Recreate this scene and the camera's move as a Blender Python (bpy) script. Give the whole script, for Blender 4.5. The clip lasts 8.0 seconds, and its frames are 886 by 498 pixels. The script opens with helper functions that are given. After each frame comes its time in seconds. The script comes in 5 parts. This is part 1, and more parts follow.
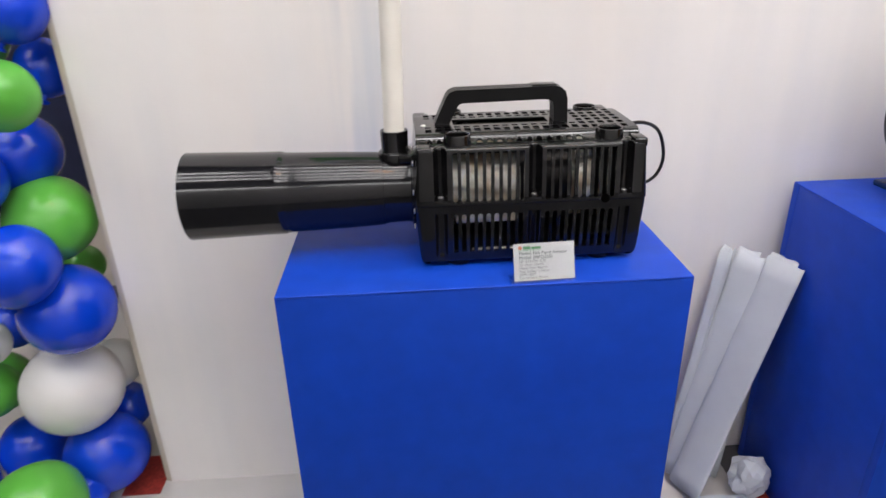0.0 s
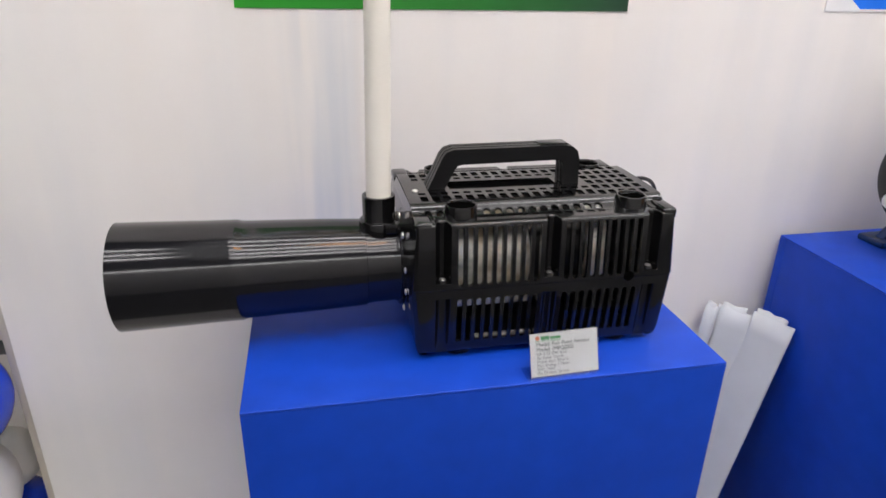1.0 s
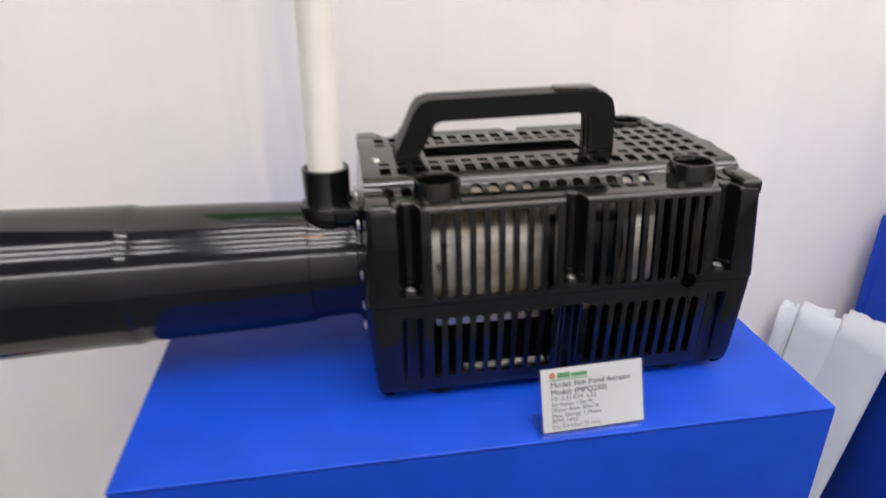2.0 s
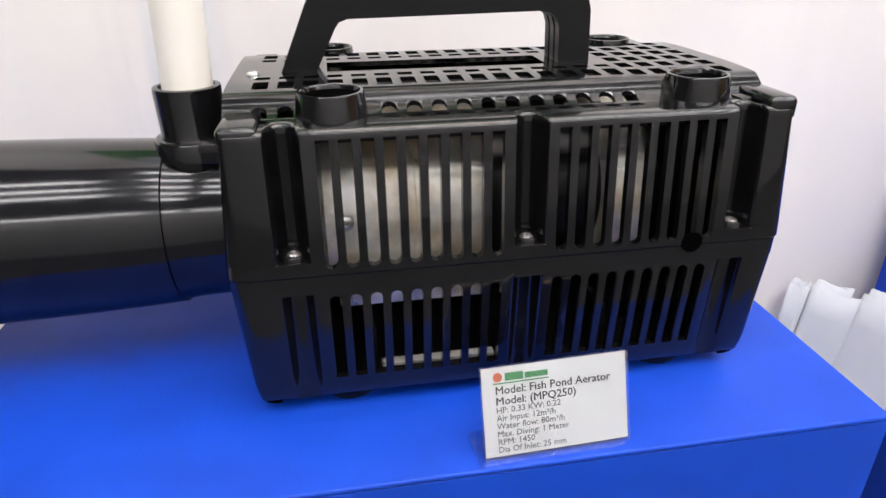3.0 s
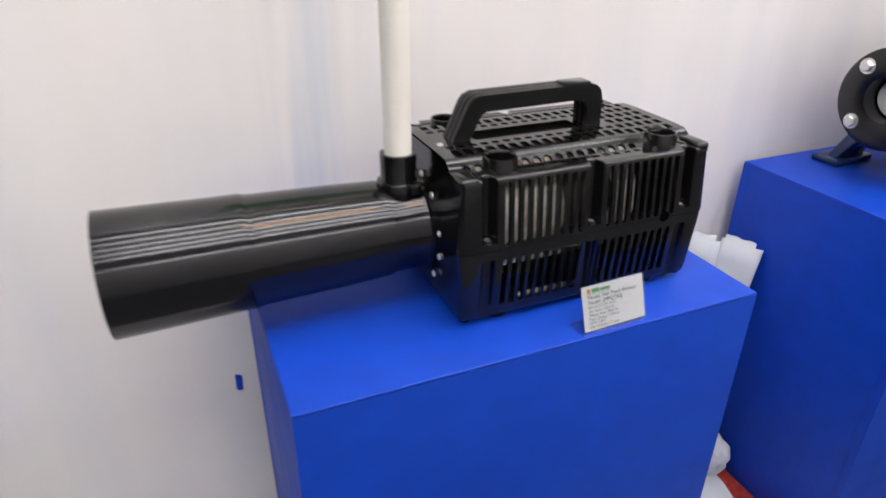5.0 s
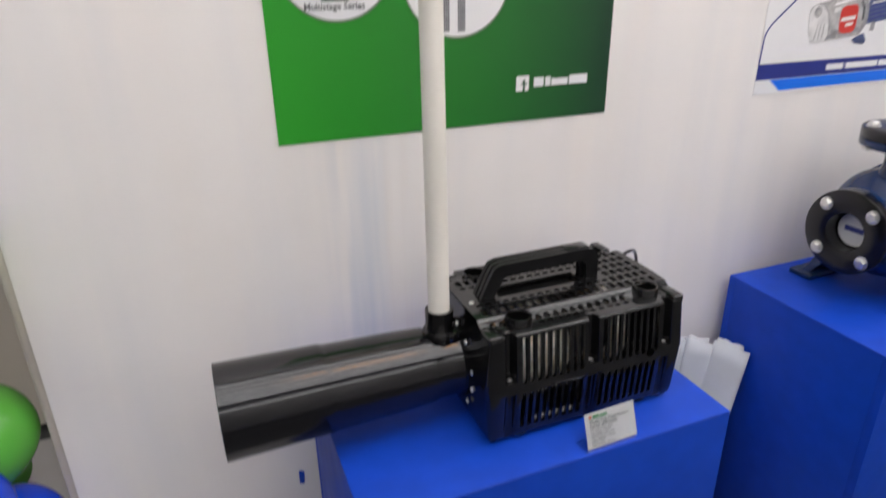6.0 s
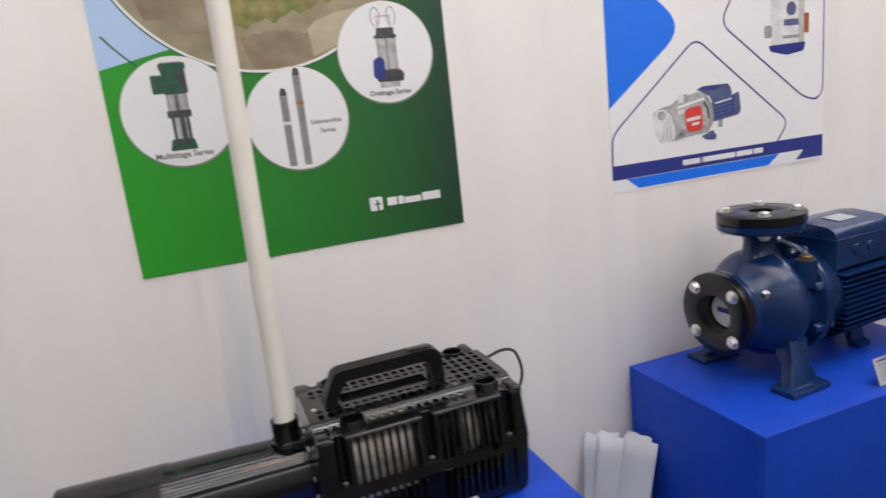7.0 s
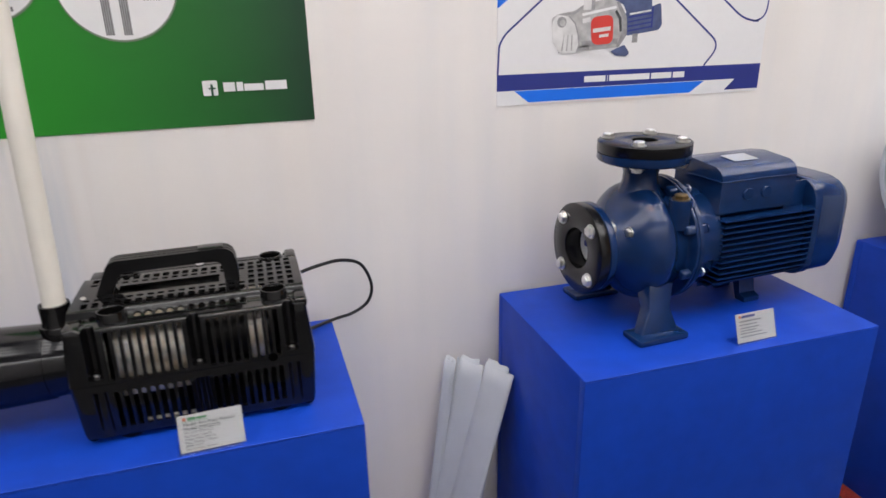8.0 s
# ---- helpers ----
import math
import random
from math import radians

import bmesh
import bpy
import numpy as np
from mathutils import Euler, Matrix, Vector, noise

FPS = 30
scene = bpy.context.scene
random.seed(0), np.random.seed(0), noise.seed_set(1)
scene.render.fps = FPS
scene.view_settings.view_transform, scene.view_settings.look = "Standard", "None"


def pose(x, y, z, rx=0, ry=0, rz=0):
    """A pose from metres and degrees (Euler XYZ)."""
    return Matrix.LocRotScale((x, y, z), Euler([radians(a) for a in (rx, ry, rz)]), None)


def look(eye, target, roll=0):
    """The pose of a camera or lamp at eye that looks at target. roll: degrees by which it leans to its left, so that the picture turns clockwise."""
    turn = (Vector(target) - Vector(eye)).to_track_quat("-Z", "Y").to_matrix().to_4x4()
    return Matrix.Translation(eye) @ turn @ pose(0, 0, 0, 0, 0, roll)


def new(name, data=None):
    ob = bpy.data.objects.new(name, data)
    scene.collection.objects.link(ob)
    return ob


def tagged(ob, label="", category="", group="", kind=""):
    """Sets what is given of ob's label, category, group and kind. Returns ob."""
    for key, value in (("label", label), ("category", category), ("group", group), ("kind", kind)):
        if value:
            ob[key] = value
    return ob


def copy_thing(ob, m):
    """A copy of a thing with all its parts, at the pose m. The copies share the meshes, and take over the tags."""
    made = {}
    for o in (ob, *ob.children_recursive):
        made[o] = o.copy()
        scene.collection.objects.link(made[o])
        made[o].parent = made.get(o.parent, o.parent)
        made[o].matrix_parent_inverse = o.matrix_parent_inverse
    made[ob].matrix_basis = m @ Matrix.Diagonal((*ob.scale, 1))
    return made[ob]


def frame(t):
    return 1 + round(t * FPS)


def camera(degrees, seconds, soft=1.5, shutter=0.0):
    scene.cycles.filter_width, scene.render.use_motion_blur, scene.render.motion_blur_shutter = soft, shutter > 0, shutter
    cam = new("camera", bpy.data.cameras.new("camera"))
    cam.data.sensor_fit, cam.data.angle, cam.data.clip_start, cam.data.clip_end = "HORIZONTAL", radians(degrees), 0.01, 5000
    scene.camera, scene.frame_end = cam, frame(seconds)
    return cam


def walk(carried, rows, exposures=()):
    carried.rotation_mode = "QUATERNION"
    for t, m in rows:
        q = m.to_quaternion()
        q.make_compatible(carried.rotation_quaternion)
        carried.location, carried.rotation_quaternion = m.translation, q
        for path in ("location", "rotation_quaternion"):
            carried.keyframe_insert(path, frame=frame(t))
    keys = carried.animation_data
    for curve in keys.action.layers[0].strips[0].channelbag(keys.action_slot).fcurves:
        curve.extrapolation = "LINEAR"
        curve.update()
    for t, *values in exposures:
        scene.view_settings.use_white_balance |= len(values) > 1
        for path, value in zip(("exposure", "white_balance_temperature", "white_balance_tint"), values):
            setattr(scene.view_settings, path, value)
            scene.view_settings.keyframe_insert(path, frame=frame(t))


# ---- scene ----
cam = camera(69.1, 8.0, shutter=0.35)
PATH = [
    (0, (-0.108, 0.076, 1.124), (-0.01, 1.895, 0.298), -1.5),
    (0.5, (-0.192, 0.195, 1.126), (0.139, 1.993, 0.316), 0.2),
    (1, (-0.208, 0.272, 1.149), (0.172, 2.069, 0.358), 1.2),
    (1.5, (-0.169, 0.393, 1.136), (0.185, 2.209, 0.378), 0.9),
    (2, (-0.103, 0.495, 1.060), (0.161, 2.289, 0.214), -0.8),
    (2.2, (-0.066, 0.543, 1.022), (0.208, 2.314, 0.135), -0.8),
    (3.3, (-0.025, 0.626, 0.968), (0.276, 2.396, 0.086), -0.3),
    (3.5, (-0.019, 0.616, 0.97), (0.277, 2.388, 0.091), -0.1),
    (4, (-0.054, 0.583, 0.983), (0.354, 2.336, 0.111), 3.1),
    (4.5, (-0.182, 0.491, 1.038), (0.509, 2.17, 0.199), 2.4),
    (4.7, (-0.267, 0.448, 1.065), (0.462, 2.062, 0.136), 1.1),
    (5.8, (-0.434, 0.294, 1.326), (0.193, 1.964, 0.421), -0.4),
    (6, (-0.433, 0.273, 1.348), (0.238, 1.982, 0.555), -0.9),
    (6.5, (-0.374, 0.218, 1.368), (0.38, 1.984, 0.809), -4.4),
    (7, (-0.185, 0.088, 1.33), (0.481, 1.925, 0.905), -6.4),
    (7.5, (0.002, 0.046, 1.29), (0.661, 1.843, 0.707), -4.3),
    (8, (0.186, 0.053, 1.277), (0.721, 1.855, 0.594), -1.2),
]
walk(cam, [(t, look(eye, target, roll)) for t, eye, target, roll in PATH],
     [(0, -0.20, 6330, 10), (1, -0.28, 6330, 10), (2, -0.08, 6330, 10), (3.5, 0.28, 6280, 10), (4.5, 0.12, 6280, 10), (6, -0.56, 6300, 10), (7, -0.68, 6330, 10), (8, -0.58, 6330, 10)])

# ---- light: rows of ceiling tubes in an exhibition hall ----
world = bpy.data.worlds.new("hall_air")
world.use_nodes = True
world.node_tree.nodes["Background"].inputs[0].default_value = (0.9, 0.93, 1.0, 1)
world.node_tree.nodes["Background"].inputs[1].default_value = 0.05
scene.world = world
TUBE_GLOW = 32.0


# ---- materials ----
def material(name, color, rough=0.5, metal=0.0, grain=0.0, scale=60.0, bump=0.0, bump_scale=200.0, rough_var=0.0,
             coat=0.0, spec=0.5, second=None, mix_scale=6.0, mix_lo=0.45, mix_hi=0.65, transmission=0.0, alpha=1.0, sheen=0.0, spread=0.0):
    m = bpy.data.materials.new(name)
    m.use_nodes = True
    nt = m.node_tree
    b = nt.nodes["Principled BSDF"]
    b.inputs["Base Color"].default_value = (*color, 1)
    b.inputs["Roughness"].default_value = rough
    b.inputs["Metallic"].default_value = metal
    b.inputs["Coat Weight"].default_value = coat
    b.inputs["Coat Roughness"].default_value = 0.08
    b.inputs["Specular IOR Level"].default_value = spec
    b.inputs["Transmission Weight"].default_value = transmission
    b.inputs["Alpha"].default_value = alpha
    b.inputs["Sheen Weight"].default_value = sheen
    tc = nt.nodes.new("ShaderNodeTexCoord")
    out = None
    if second is not None:
        n2 = nt.nodes.new("ShaderNodeTexNoise")
        n2.inputs["Scale"].default_value, n2.inputs["Detail"].default_value = mix_scale, 4
        nt.links.new(tc.outputs["Object"], n2.inputs["Vector"])
        mr = nt.nodes.new("ShaderNodeMapRange")
        mr.inputs[1].default_value, mr.inputs[2].default_value = mix_lo, mix_hi
        nt.links.new(n2.outputs["Fac"], mr.inputs[0])
        mx = nt.nodes.new("ShaderNodeMix")
        mx.data_type = "RGBA"
        mx.inputs[6].default_value, mx.inputs[7].default_value = (*color, 1), (*second, 1)
        nt.links.new(mr.outputs[0], mx.inputs[0])
        out = mx.outputs[2]
    if grain or spread:
        hs = nt.nodes.new("ShaderNodeHueSaturation")
        if out is not None:
            nt.links.new(out, hs.inputs["Color"])
        else:
            hs.inputs["Color"].default_value = (*color, 1)
        n1 = nt.nodes.new("ShaderNodeTexNoise")
        n1.inputs["Scale"].default_value, n1.inputs["Detail"].default_value = scale, 5
        nt.links.new(tc.outputs["Object"], n1.inputs["Vector"])
        mv = nt.nodes.new("ShaderNodeMapRange")
        mv.inputs[1].default_value, mv.inputs[2].default_value = 0.3, 0.7
        mv.inputs[3].default_value, mv.inputs[4].default_value = 1 - grain, 1 + grain
        nt.links.new(n1.outputs["Fac"], mv.inputs[0])
        nt.links.new(mv.outputs[0], hs.inputs["Value"])
        out = hs.outputs["Color"]
    if out is not None:
        nt.links.new(out, b.inputs["Base Color"])
    if rough_var:
        n3 = nt.nodes.new("ShaderNodeTexNoise")
        n3.inputs["Scale"].default_value, n3.inputs["Detail"].default_value = scale * 0.4, 6
        nt.links.new(tc.outputs["Object"], n3.inputs["Vector"])
        m3 = nt.nodes.new("ShaderNodeMapRange")
        m3.inputs[1].default_value, m3.inputs[2].default_value = 0.3, 0.7
        m3.inputs[3].default_value, m3.inputs[4].default_value = max(0.02, rough - rough_var), rough + rough_var
        nt.links.new(n3.outputs["Fac"], m3.inputs[0])
        nt.links.new(m3.outputs[0], b.inputs["Roughness"])
    if bump:
        n4 = nt.nodes.new("ShaderNodeTexNoise")
        n4.inputs["Scale"].default_value, n4.inputs["Detail"].default_value = bump_scale, 3
        nt.links.new(tc.outputs["Object"], n4.inputs["Vector"])
        bp = nt.nodes.new("ShaderNodeBump")
        bp.inputs["Strength"].default_value, bp.inputs["Distance"].default_value = bump, 0.001
        nt.links.new(n4.outputs["Fac"], bp.inputs["Height"])
        nt.links.new(bp.outputs["Normal"], b.inputs["Normal"])
    return m


def gradient(name, a, c, x0, x1, rough=0.45):
    """A print whose ink runs from a to c along x."""
    m = material(name, a, rough, coat=0.1)
    nt = m.node_tree
    tc = nt.nodes.new("ShaderNodeTexCoord")
    sp = nt.nodes.new("ShaderNodeSeparateXYZ")
    nt.links.new(tc.outputs["Object"], sp.inputs[0])
    mr = nt.nodes.new("ShaderNodeMapRange")
    mr.inputs[1].default_value, mr.inputs[2].default_value = x0, x1
    nt.links.new(sp.outputs[0], mr.inputs[0])
    mx = nt.nodes.new("ShaderNodeMix")
    mx.data_type = "RGBA"
    mx.inputs[6].default_value, mx.inputs[7].default_value = (*a, 1), (*c, 1)
    nt.links.new(mr.outputs[0], mx.inputs[0])
    nt.links.new(mx.outputs[2], nt.nodes["Principled BSDF"].inputs["Base Color"])
    return m


def glow(name, color, strength):
    m = bpy.data.materials.new(name)
    m.use_nodes = True
    nt = m.node_tree
    e = nt.nodes.new("ShaderNodeEmission")
    e.inputs[0].default_value, e.inputs[1].default_value = (*color, 1), strength
    nt.links.new(e.outputs[0], nt.nodes["Material Output"].inputs[0])
    return m


WALL = material("white_laminate", (0.83, 0.80, 0.775), 0.25, grain=0.012, scale=9, bump=0.05, bump_scale=7, spec=0.5)


def streaks(m, tint, amount, across, along):
    """Faint upright noise streaks of a tint in the base colour."""
    nt = m.node_tree
    b = nt.nodes["Principled BSDF"]
    old = b.inputs["Base Color"].links[0].from_socket
    tc, mp, no, mr, mx = [nt.nodes.new(k) for k in ("ShaderNodeTexCoord", "ShaderNodeMapping", "ShaderNodeTexNoise", "ShaderNodeMapRange", "ShaderNodeMix")]
    mp.inputs["Scale"].default_value = (across, across, along)
    no.inputs["Scale"].default_value, no.inputs["Detail"].default_value = 1.0, 3
    nt.links.new(tc.outputs["Object"], mp.inputs[0])
    nt.links.new(mp.outputs[0], no.inputs["Vector"])
    nt.links.new(no.outputs["Fac"], mr.inputs[0])
    mr.inputs[1].default_value, mr.inputs[2].default_value, mr.inputs[3].default_value, mr.inputs[4].default_value = 0.48, 0.72, 0.0, amount
    mx.data_type = "RGBA"
    mx.inputs[7].default_value = (*tint, 1)
    nt.links.new(mr.outputs[0], mx.inputs[0])
    nt.links.new(old, mx.inputs[6])
    nt.links.new(mx.outputs[2], b.inputs["Base Color"])


def reflection_band(m, tint, amount, x0, x1, soft):
    """Paints a soft upright reflection into the laminate's colour between x0 and x1."""
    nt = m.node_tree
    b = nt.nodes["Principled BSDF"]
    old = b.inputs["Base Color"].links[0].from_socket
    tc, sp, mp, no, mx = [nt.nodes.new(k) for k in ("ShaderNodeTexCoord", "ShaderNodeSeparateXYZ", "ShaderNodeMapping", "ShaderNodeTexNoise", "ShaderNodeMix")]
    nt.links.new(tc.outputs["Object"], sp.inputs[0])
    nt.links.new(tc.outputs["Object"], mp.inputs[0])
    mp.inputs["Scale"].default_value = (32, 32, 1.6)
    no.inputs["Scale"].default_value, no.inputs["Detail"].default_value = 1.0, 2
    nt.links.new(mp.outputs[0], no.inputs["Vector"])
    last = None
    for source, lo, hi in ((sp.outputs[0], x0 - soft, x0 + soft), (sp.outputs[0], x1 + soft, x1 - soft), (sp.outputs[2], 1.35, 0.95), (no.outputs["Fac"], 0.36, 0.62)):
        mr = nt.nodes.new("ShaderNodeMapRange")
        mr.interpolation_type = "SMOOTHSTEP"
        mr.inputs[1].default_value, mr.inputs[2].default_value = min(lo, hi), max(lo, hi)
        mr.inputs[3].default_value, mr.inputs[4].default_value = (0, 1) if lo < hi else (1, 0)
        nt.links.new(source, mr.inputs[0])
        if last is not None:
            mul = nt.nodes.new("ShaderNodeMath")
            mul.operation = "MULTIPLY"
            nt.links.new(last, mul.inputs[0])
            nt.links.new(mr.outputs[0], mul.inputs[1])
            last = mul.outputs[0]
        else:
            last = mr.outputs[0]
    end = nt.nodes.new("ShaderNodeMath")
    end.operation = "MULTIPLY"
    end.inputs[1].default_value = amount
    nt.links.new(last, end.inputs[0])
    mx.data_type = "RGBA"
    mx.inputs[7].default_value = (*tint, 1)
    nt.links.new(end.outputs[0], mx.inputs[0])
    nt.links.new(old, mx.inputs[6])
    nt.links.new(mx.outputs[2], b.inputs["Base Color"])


# cool and warm reflections beside the riser pipe, painted into the wall colour
reflection_band(WALL, (0.58, 0.62, 0.68), 0.55, -0.235, -0.135, 0.025)
reflection_band(WALL, (0.70, 0.58, 0.48), 0.40, -0.130, -0.095, 0.014)
streaks(WALL, (0.62, 0.65, 0.70), 0.22, 10.0, 0.7)
streaks(WALL, (0.80, 0.70, 0.60), 0.20, 6.0, 1.1)
ALU = material("aluminium", (0.72, 0.72, 0.72), 0.35, 0.9, grain=0.05, bump=0.05)
HALL = material("hall_plaster", (0.16, 0.16, 0.165), 0.8, grain=0.05, scale=3)
STALLS = material("opposite_stall_panels", (0.48, 0.475, 0.465), 0.5, grain=0.05, scale=3)
BEIGE = material("beige_edge", (0.55, 0.50, 0.42), 0.6, grain=0.05, scale=5)
WARM = material("warm_stall_panel", (0.30, 0.16, 0.06), 0.6, grain=0.1, scale=4)
NAVY = material("navy_cloth", (0.008, 0.012, 0.045), 0.8, grain=0.2, scale=12, bump=0.3, bump_scale=60)
CEIL = material("ceiling_board", (0.26, 0.27, 0.28), 0.85, grain=0.06, scale=4)
CARPET = material("red_carpet", (0.32, 0.028, 0.018), 0.95, grain=0.3, scale=150, bump=0.8, bump_scale=350, second=(0.24, 0.02, 0.014), mix_scale=9)
CONCRETE = material("grey_floor", (0.08, 0.08, 0.08), 0.6, grain=0.12, scale=12, second=(0.06, 0.06, 0.06), mix_scale=3, bump=0.1)
VINYL = material("pale_vinyl", (0.52, 0.50, 0.48), 0.55, grain=0.05, scale=6)
BLUE = material("blue_plinth_cover", (0.0045, 0.054, 0.465), 0.50, grain=0.08, scale=22, bump=0.15, bump_scale=380, rough_var=0.06, spec=0.28,
                second=(0.004, 0.046, 0.425), mix_scale=5, mix_lo=0.25, mix_hi=0.75)
PLASTIC = material("black_moulded_plastic", (0.0045, 0.0045, 0.005), 0.11, grain=0.25, scale=30, bump=0.06, bump_scale=60, rough_var=0.05, spec=0.60)
SATIN = material("black_satin_plastic", (0.006, 0.006, 0.0065), 0.32, grain=0.2, scale=40, bump=0.08, bump_scale=300, rough_var=0.06, spec=0.3)
DUCT = material("black_duct_plastic", (0.004, 0.004, 0.0055), 0.125, grain=0.2, scale=30, spec=0.55)
# the tan second colour paints patches of warm reflection onto the metal
CAST = material("motor_aluminium", (0.95, 0.92, 0.84), 0.36, 0.45, grain=0.25, scale=55, bump=0.5, bump_scale=60, rough_var=0.12, second=(0.72, 0.60, 0.43), mix_scale=24, mix_lo=0.42, mix_hi=0.62)
ZINC = material("zinc_screw", (0.78, 0.77, 0.74), 0.28, 1.0, grain=0.1, scale=200)
DULL = material("dull_screw_steel", (0.42, 0.41, 0.40), 0.45, 1.0, grain=0.15, scale=200)
PVC = material("ivory_pvc", (0.78, 0.75, 0.68), 0.36, grain=0.03, scale=10, rough_var=0.06, second=(0.74, 0.71, 0.64), mix_scale=8)
PAPER = material("white_paper", (0.52, 0.55, 0.59), 0.8, grain=0.03, scale=20, bump=0.15, bump_scale=40)
CARD = material("card_paper", (0.61, 0.60, 0.60), 0.5, grain=0.02, scale=80)
VOID = material("unlit_hole_black", (0.0015, 0.0015, 0.0015), 1.0, spec=0.0)
SMALL_INK = material("grey_ink", (0.11, 0.11, 0.115), 0.6)
INK = material("black_ink", (0.03, 0.03, 0.032), 0.6)
ACRYL = bpy.data.materials.new("clear_acrylic")
ACRYL.use_nodes = True
_n = ACRYL.node_tree
_t, _g, _m = _n.nodes.new("ShaderNodeBsdfTransparent"), _n.nodes.new("ShaderNodeBsdfGlossy"), _n.nodes.new("ShaderNodeMixShader")
_t.inputs[0].default_value, _g.inputs["Roughness"].default_value, _m.inputs[0].default_value = (0.95, 0.97, 0.98, 1), 0.06, 0.11
_n.links.new(_t.outputs[0], _m.inputs[1]), _n.links.new(_g.outputs[0], _m.inputs[2])
_n.links.new(_m.outputs[0], _n.nodes["Material Output"].inputs[0])
LOGO_G = material("green_ink", (0.03, 0.22, 0.06), 0.5)
LOGO_R = material("orange_red_ink", (0.55, 0.12, 0.05), 0.5)
PUMP = material("dark_blue_enamel", (0.005, 0.025, 0.098), 0.20, grain=0.15, scale=25, bump=0.14, bump_scale=60, rough_var=0.06, coat=0.1)
PUMPB = material("black_flange_paint", (0.006, 0.006, 0.007), 0.24, grain=0.2, scale=60, bump=0.1, bump_scale=120)
BRASS = material("brass", (0.22, 0.16, 0.08), 0.45, 1.0, grain=0.15, scale=120)
TANK = material("pale_grey_enamel", (0.50, 0.54, 0.60), 0.4, grain=0.04, scale=8)
LABEL = material("pale_label", (0.34, 0.36, 0.40), 0.4)
PLUG = material("white_plug", (0.72, 0.72, 0.72), 0.4)
P_GREEN = gradient("poster_green", (0.018, 0.30, 0.012), (0.006, 0.045, 0.018), -0.30, 0.30)
P_SKY = material("poster_pale_blue", (0.42, 0.58, 0.82), 0.4)
P_WHITE = material("poster_white", (0.78, 0.78, 0.79), 0.4, grain=0.01)
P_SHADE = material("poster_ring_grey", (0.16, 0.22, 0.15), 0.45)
P_NAVY = material("poster_navy", (0.022, 0.034, 0.22), 0.4)
P_PURPLE = material("poster_purple", (0.06, 0.045, 0.26), 0.4)
P_BLUE = material("poster_bright_blue", (0.008, 0.16, 0.80), 0.4)
P_PHOTO = material("poster_photo_ground", (0.33, 0.28, 0.19), 0.45, grain=0.18, scale=22, second=(0.26, 0.22, 0.13), mix_scale=9, mix_lo=0.4, mix_hi=0.65)
P_ROCK = material("poster_photo_rock", (0.22, 0.165, 0.105), 0.45, grain=0.2, scale=16, second=(0.30, 0.25, 0.17), mix_scale=14, mix_lo=0.45, mix_hi=0.7)
P_SAND = material("poster_photo_sand", (0.42, 0.37, 0.26), 0.45, grain=0.12, scale=25)
P_MOSS = material("poster_photo_moss", (0.15, 0.17, 0.04), 0.45, grain=0.35, scale=40, second=(0.27, 0.22, 0.08), mix_scale=26, mix_lo=0.4, mix_hi=0.65)
P_PALE = material("poster_pale_grey", (0.66, 0.66, 0.66), 0.4, grain=0.15, scale=40)
P_GREY = material("poster_grey", (0.30, 0.30, 0.31), 0.4, grain=0.2, scale=90)
P_DARK = material("poster_dark", (0.05, 0.055, 0.06), 0.4, grain=0.4, scale=160)
P_TEAL = material("poster_pump_green", (0.018, 0.085, 0.042), 0.4, grain=0.25, scale=120)
P_MOTOR = material("poster_pump_blue", (0.075, 0.10, 0.21), 0.4, grain=0.2, scale=60)
P_RUST = material("poster_rust", (0.36, 0.12, 0.05), 0.4)
P_RED = material("poster_red", (0.60, 0.05, 0.04), 0.4)
P_SILVER = material("poster_silver", (0.42, 0.42, 0.42), 0.4, grain=0.25, scale=50)
LATEX = {"blue": material("blue_latex", (0.004, 0.050, 0.60), 0.20, grain=0.06, scale=6, spec=0.5),
         "green": material("green_latex", (0.11, 0.42, 0.055), 0.24, grain=0.06, scale=6),
         "white": material("white_latex", (0.74, 0.73, 0.71), 0.30, grain=0.03, scale=6)}
AMBER = glow("amber_tube_light", (1.0, 0.45, 0.13), TUBE_GLOW * 1.25)
TUBE = glow("tube_light", (1.0, 0.955, 0.935), TUBE_GLOW)


# ---- builders ----
def mesh(name, bm, mat, smooth=40):
    bmesh.ops.recalc_face_normals(bm, faces=bm.faces)
    me = bpy.data.meshes.new(name)
    bm.to_mesh(me)
    bm.free()
    me.materials.append(mat)
    if smooth:
        me.shade_smooth()
        me.set_sharp_from_angle(angle=radians(smooth))
    return me


def part(name, bm, mat, parent, label="", smooth=40, m=None):
    ob = new(name, mesh(name, bm, mat, smooth))
    ob.parent = parent
    if m is not None:
        ob.matrix_basis = m
    return tagged(ob, label)


def thing(name, label, category, m=None, group="", kind=""):
    ob = new(name)
    ob.empty_display_size = 0.05
    if m is not None:
        ob.matrix_basis = m
    return tagged(ob, label, category, group, kind)


def solid(name, bm, mat, label, category, group="", kind="", m=None, smooth=40):
    ob = new(name, mesh(name, bm, mat, smooth))
    if m is not None:
        ob.matrix_basis = m
    return tagged(ob, label, category, group, kind)


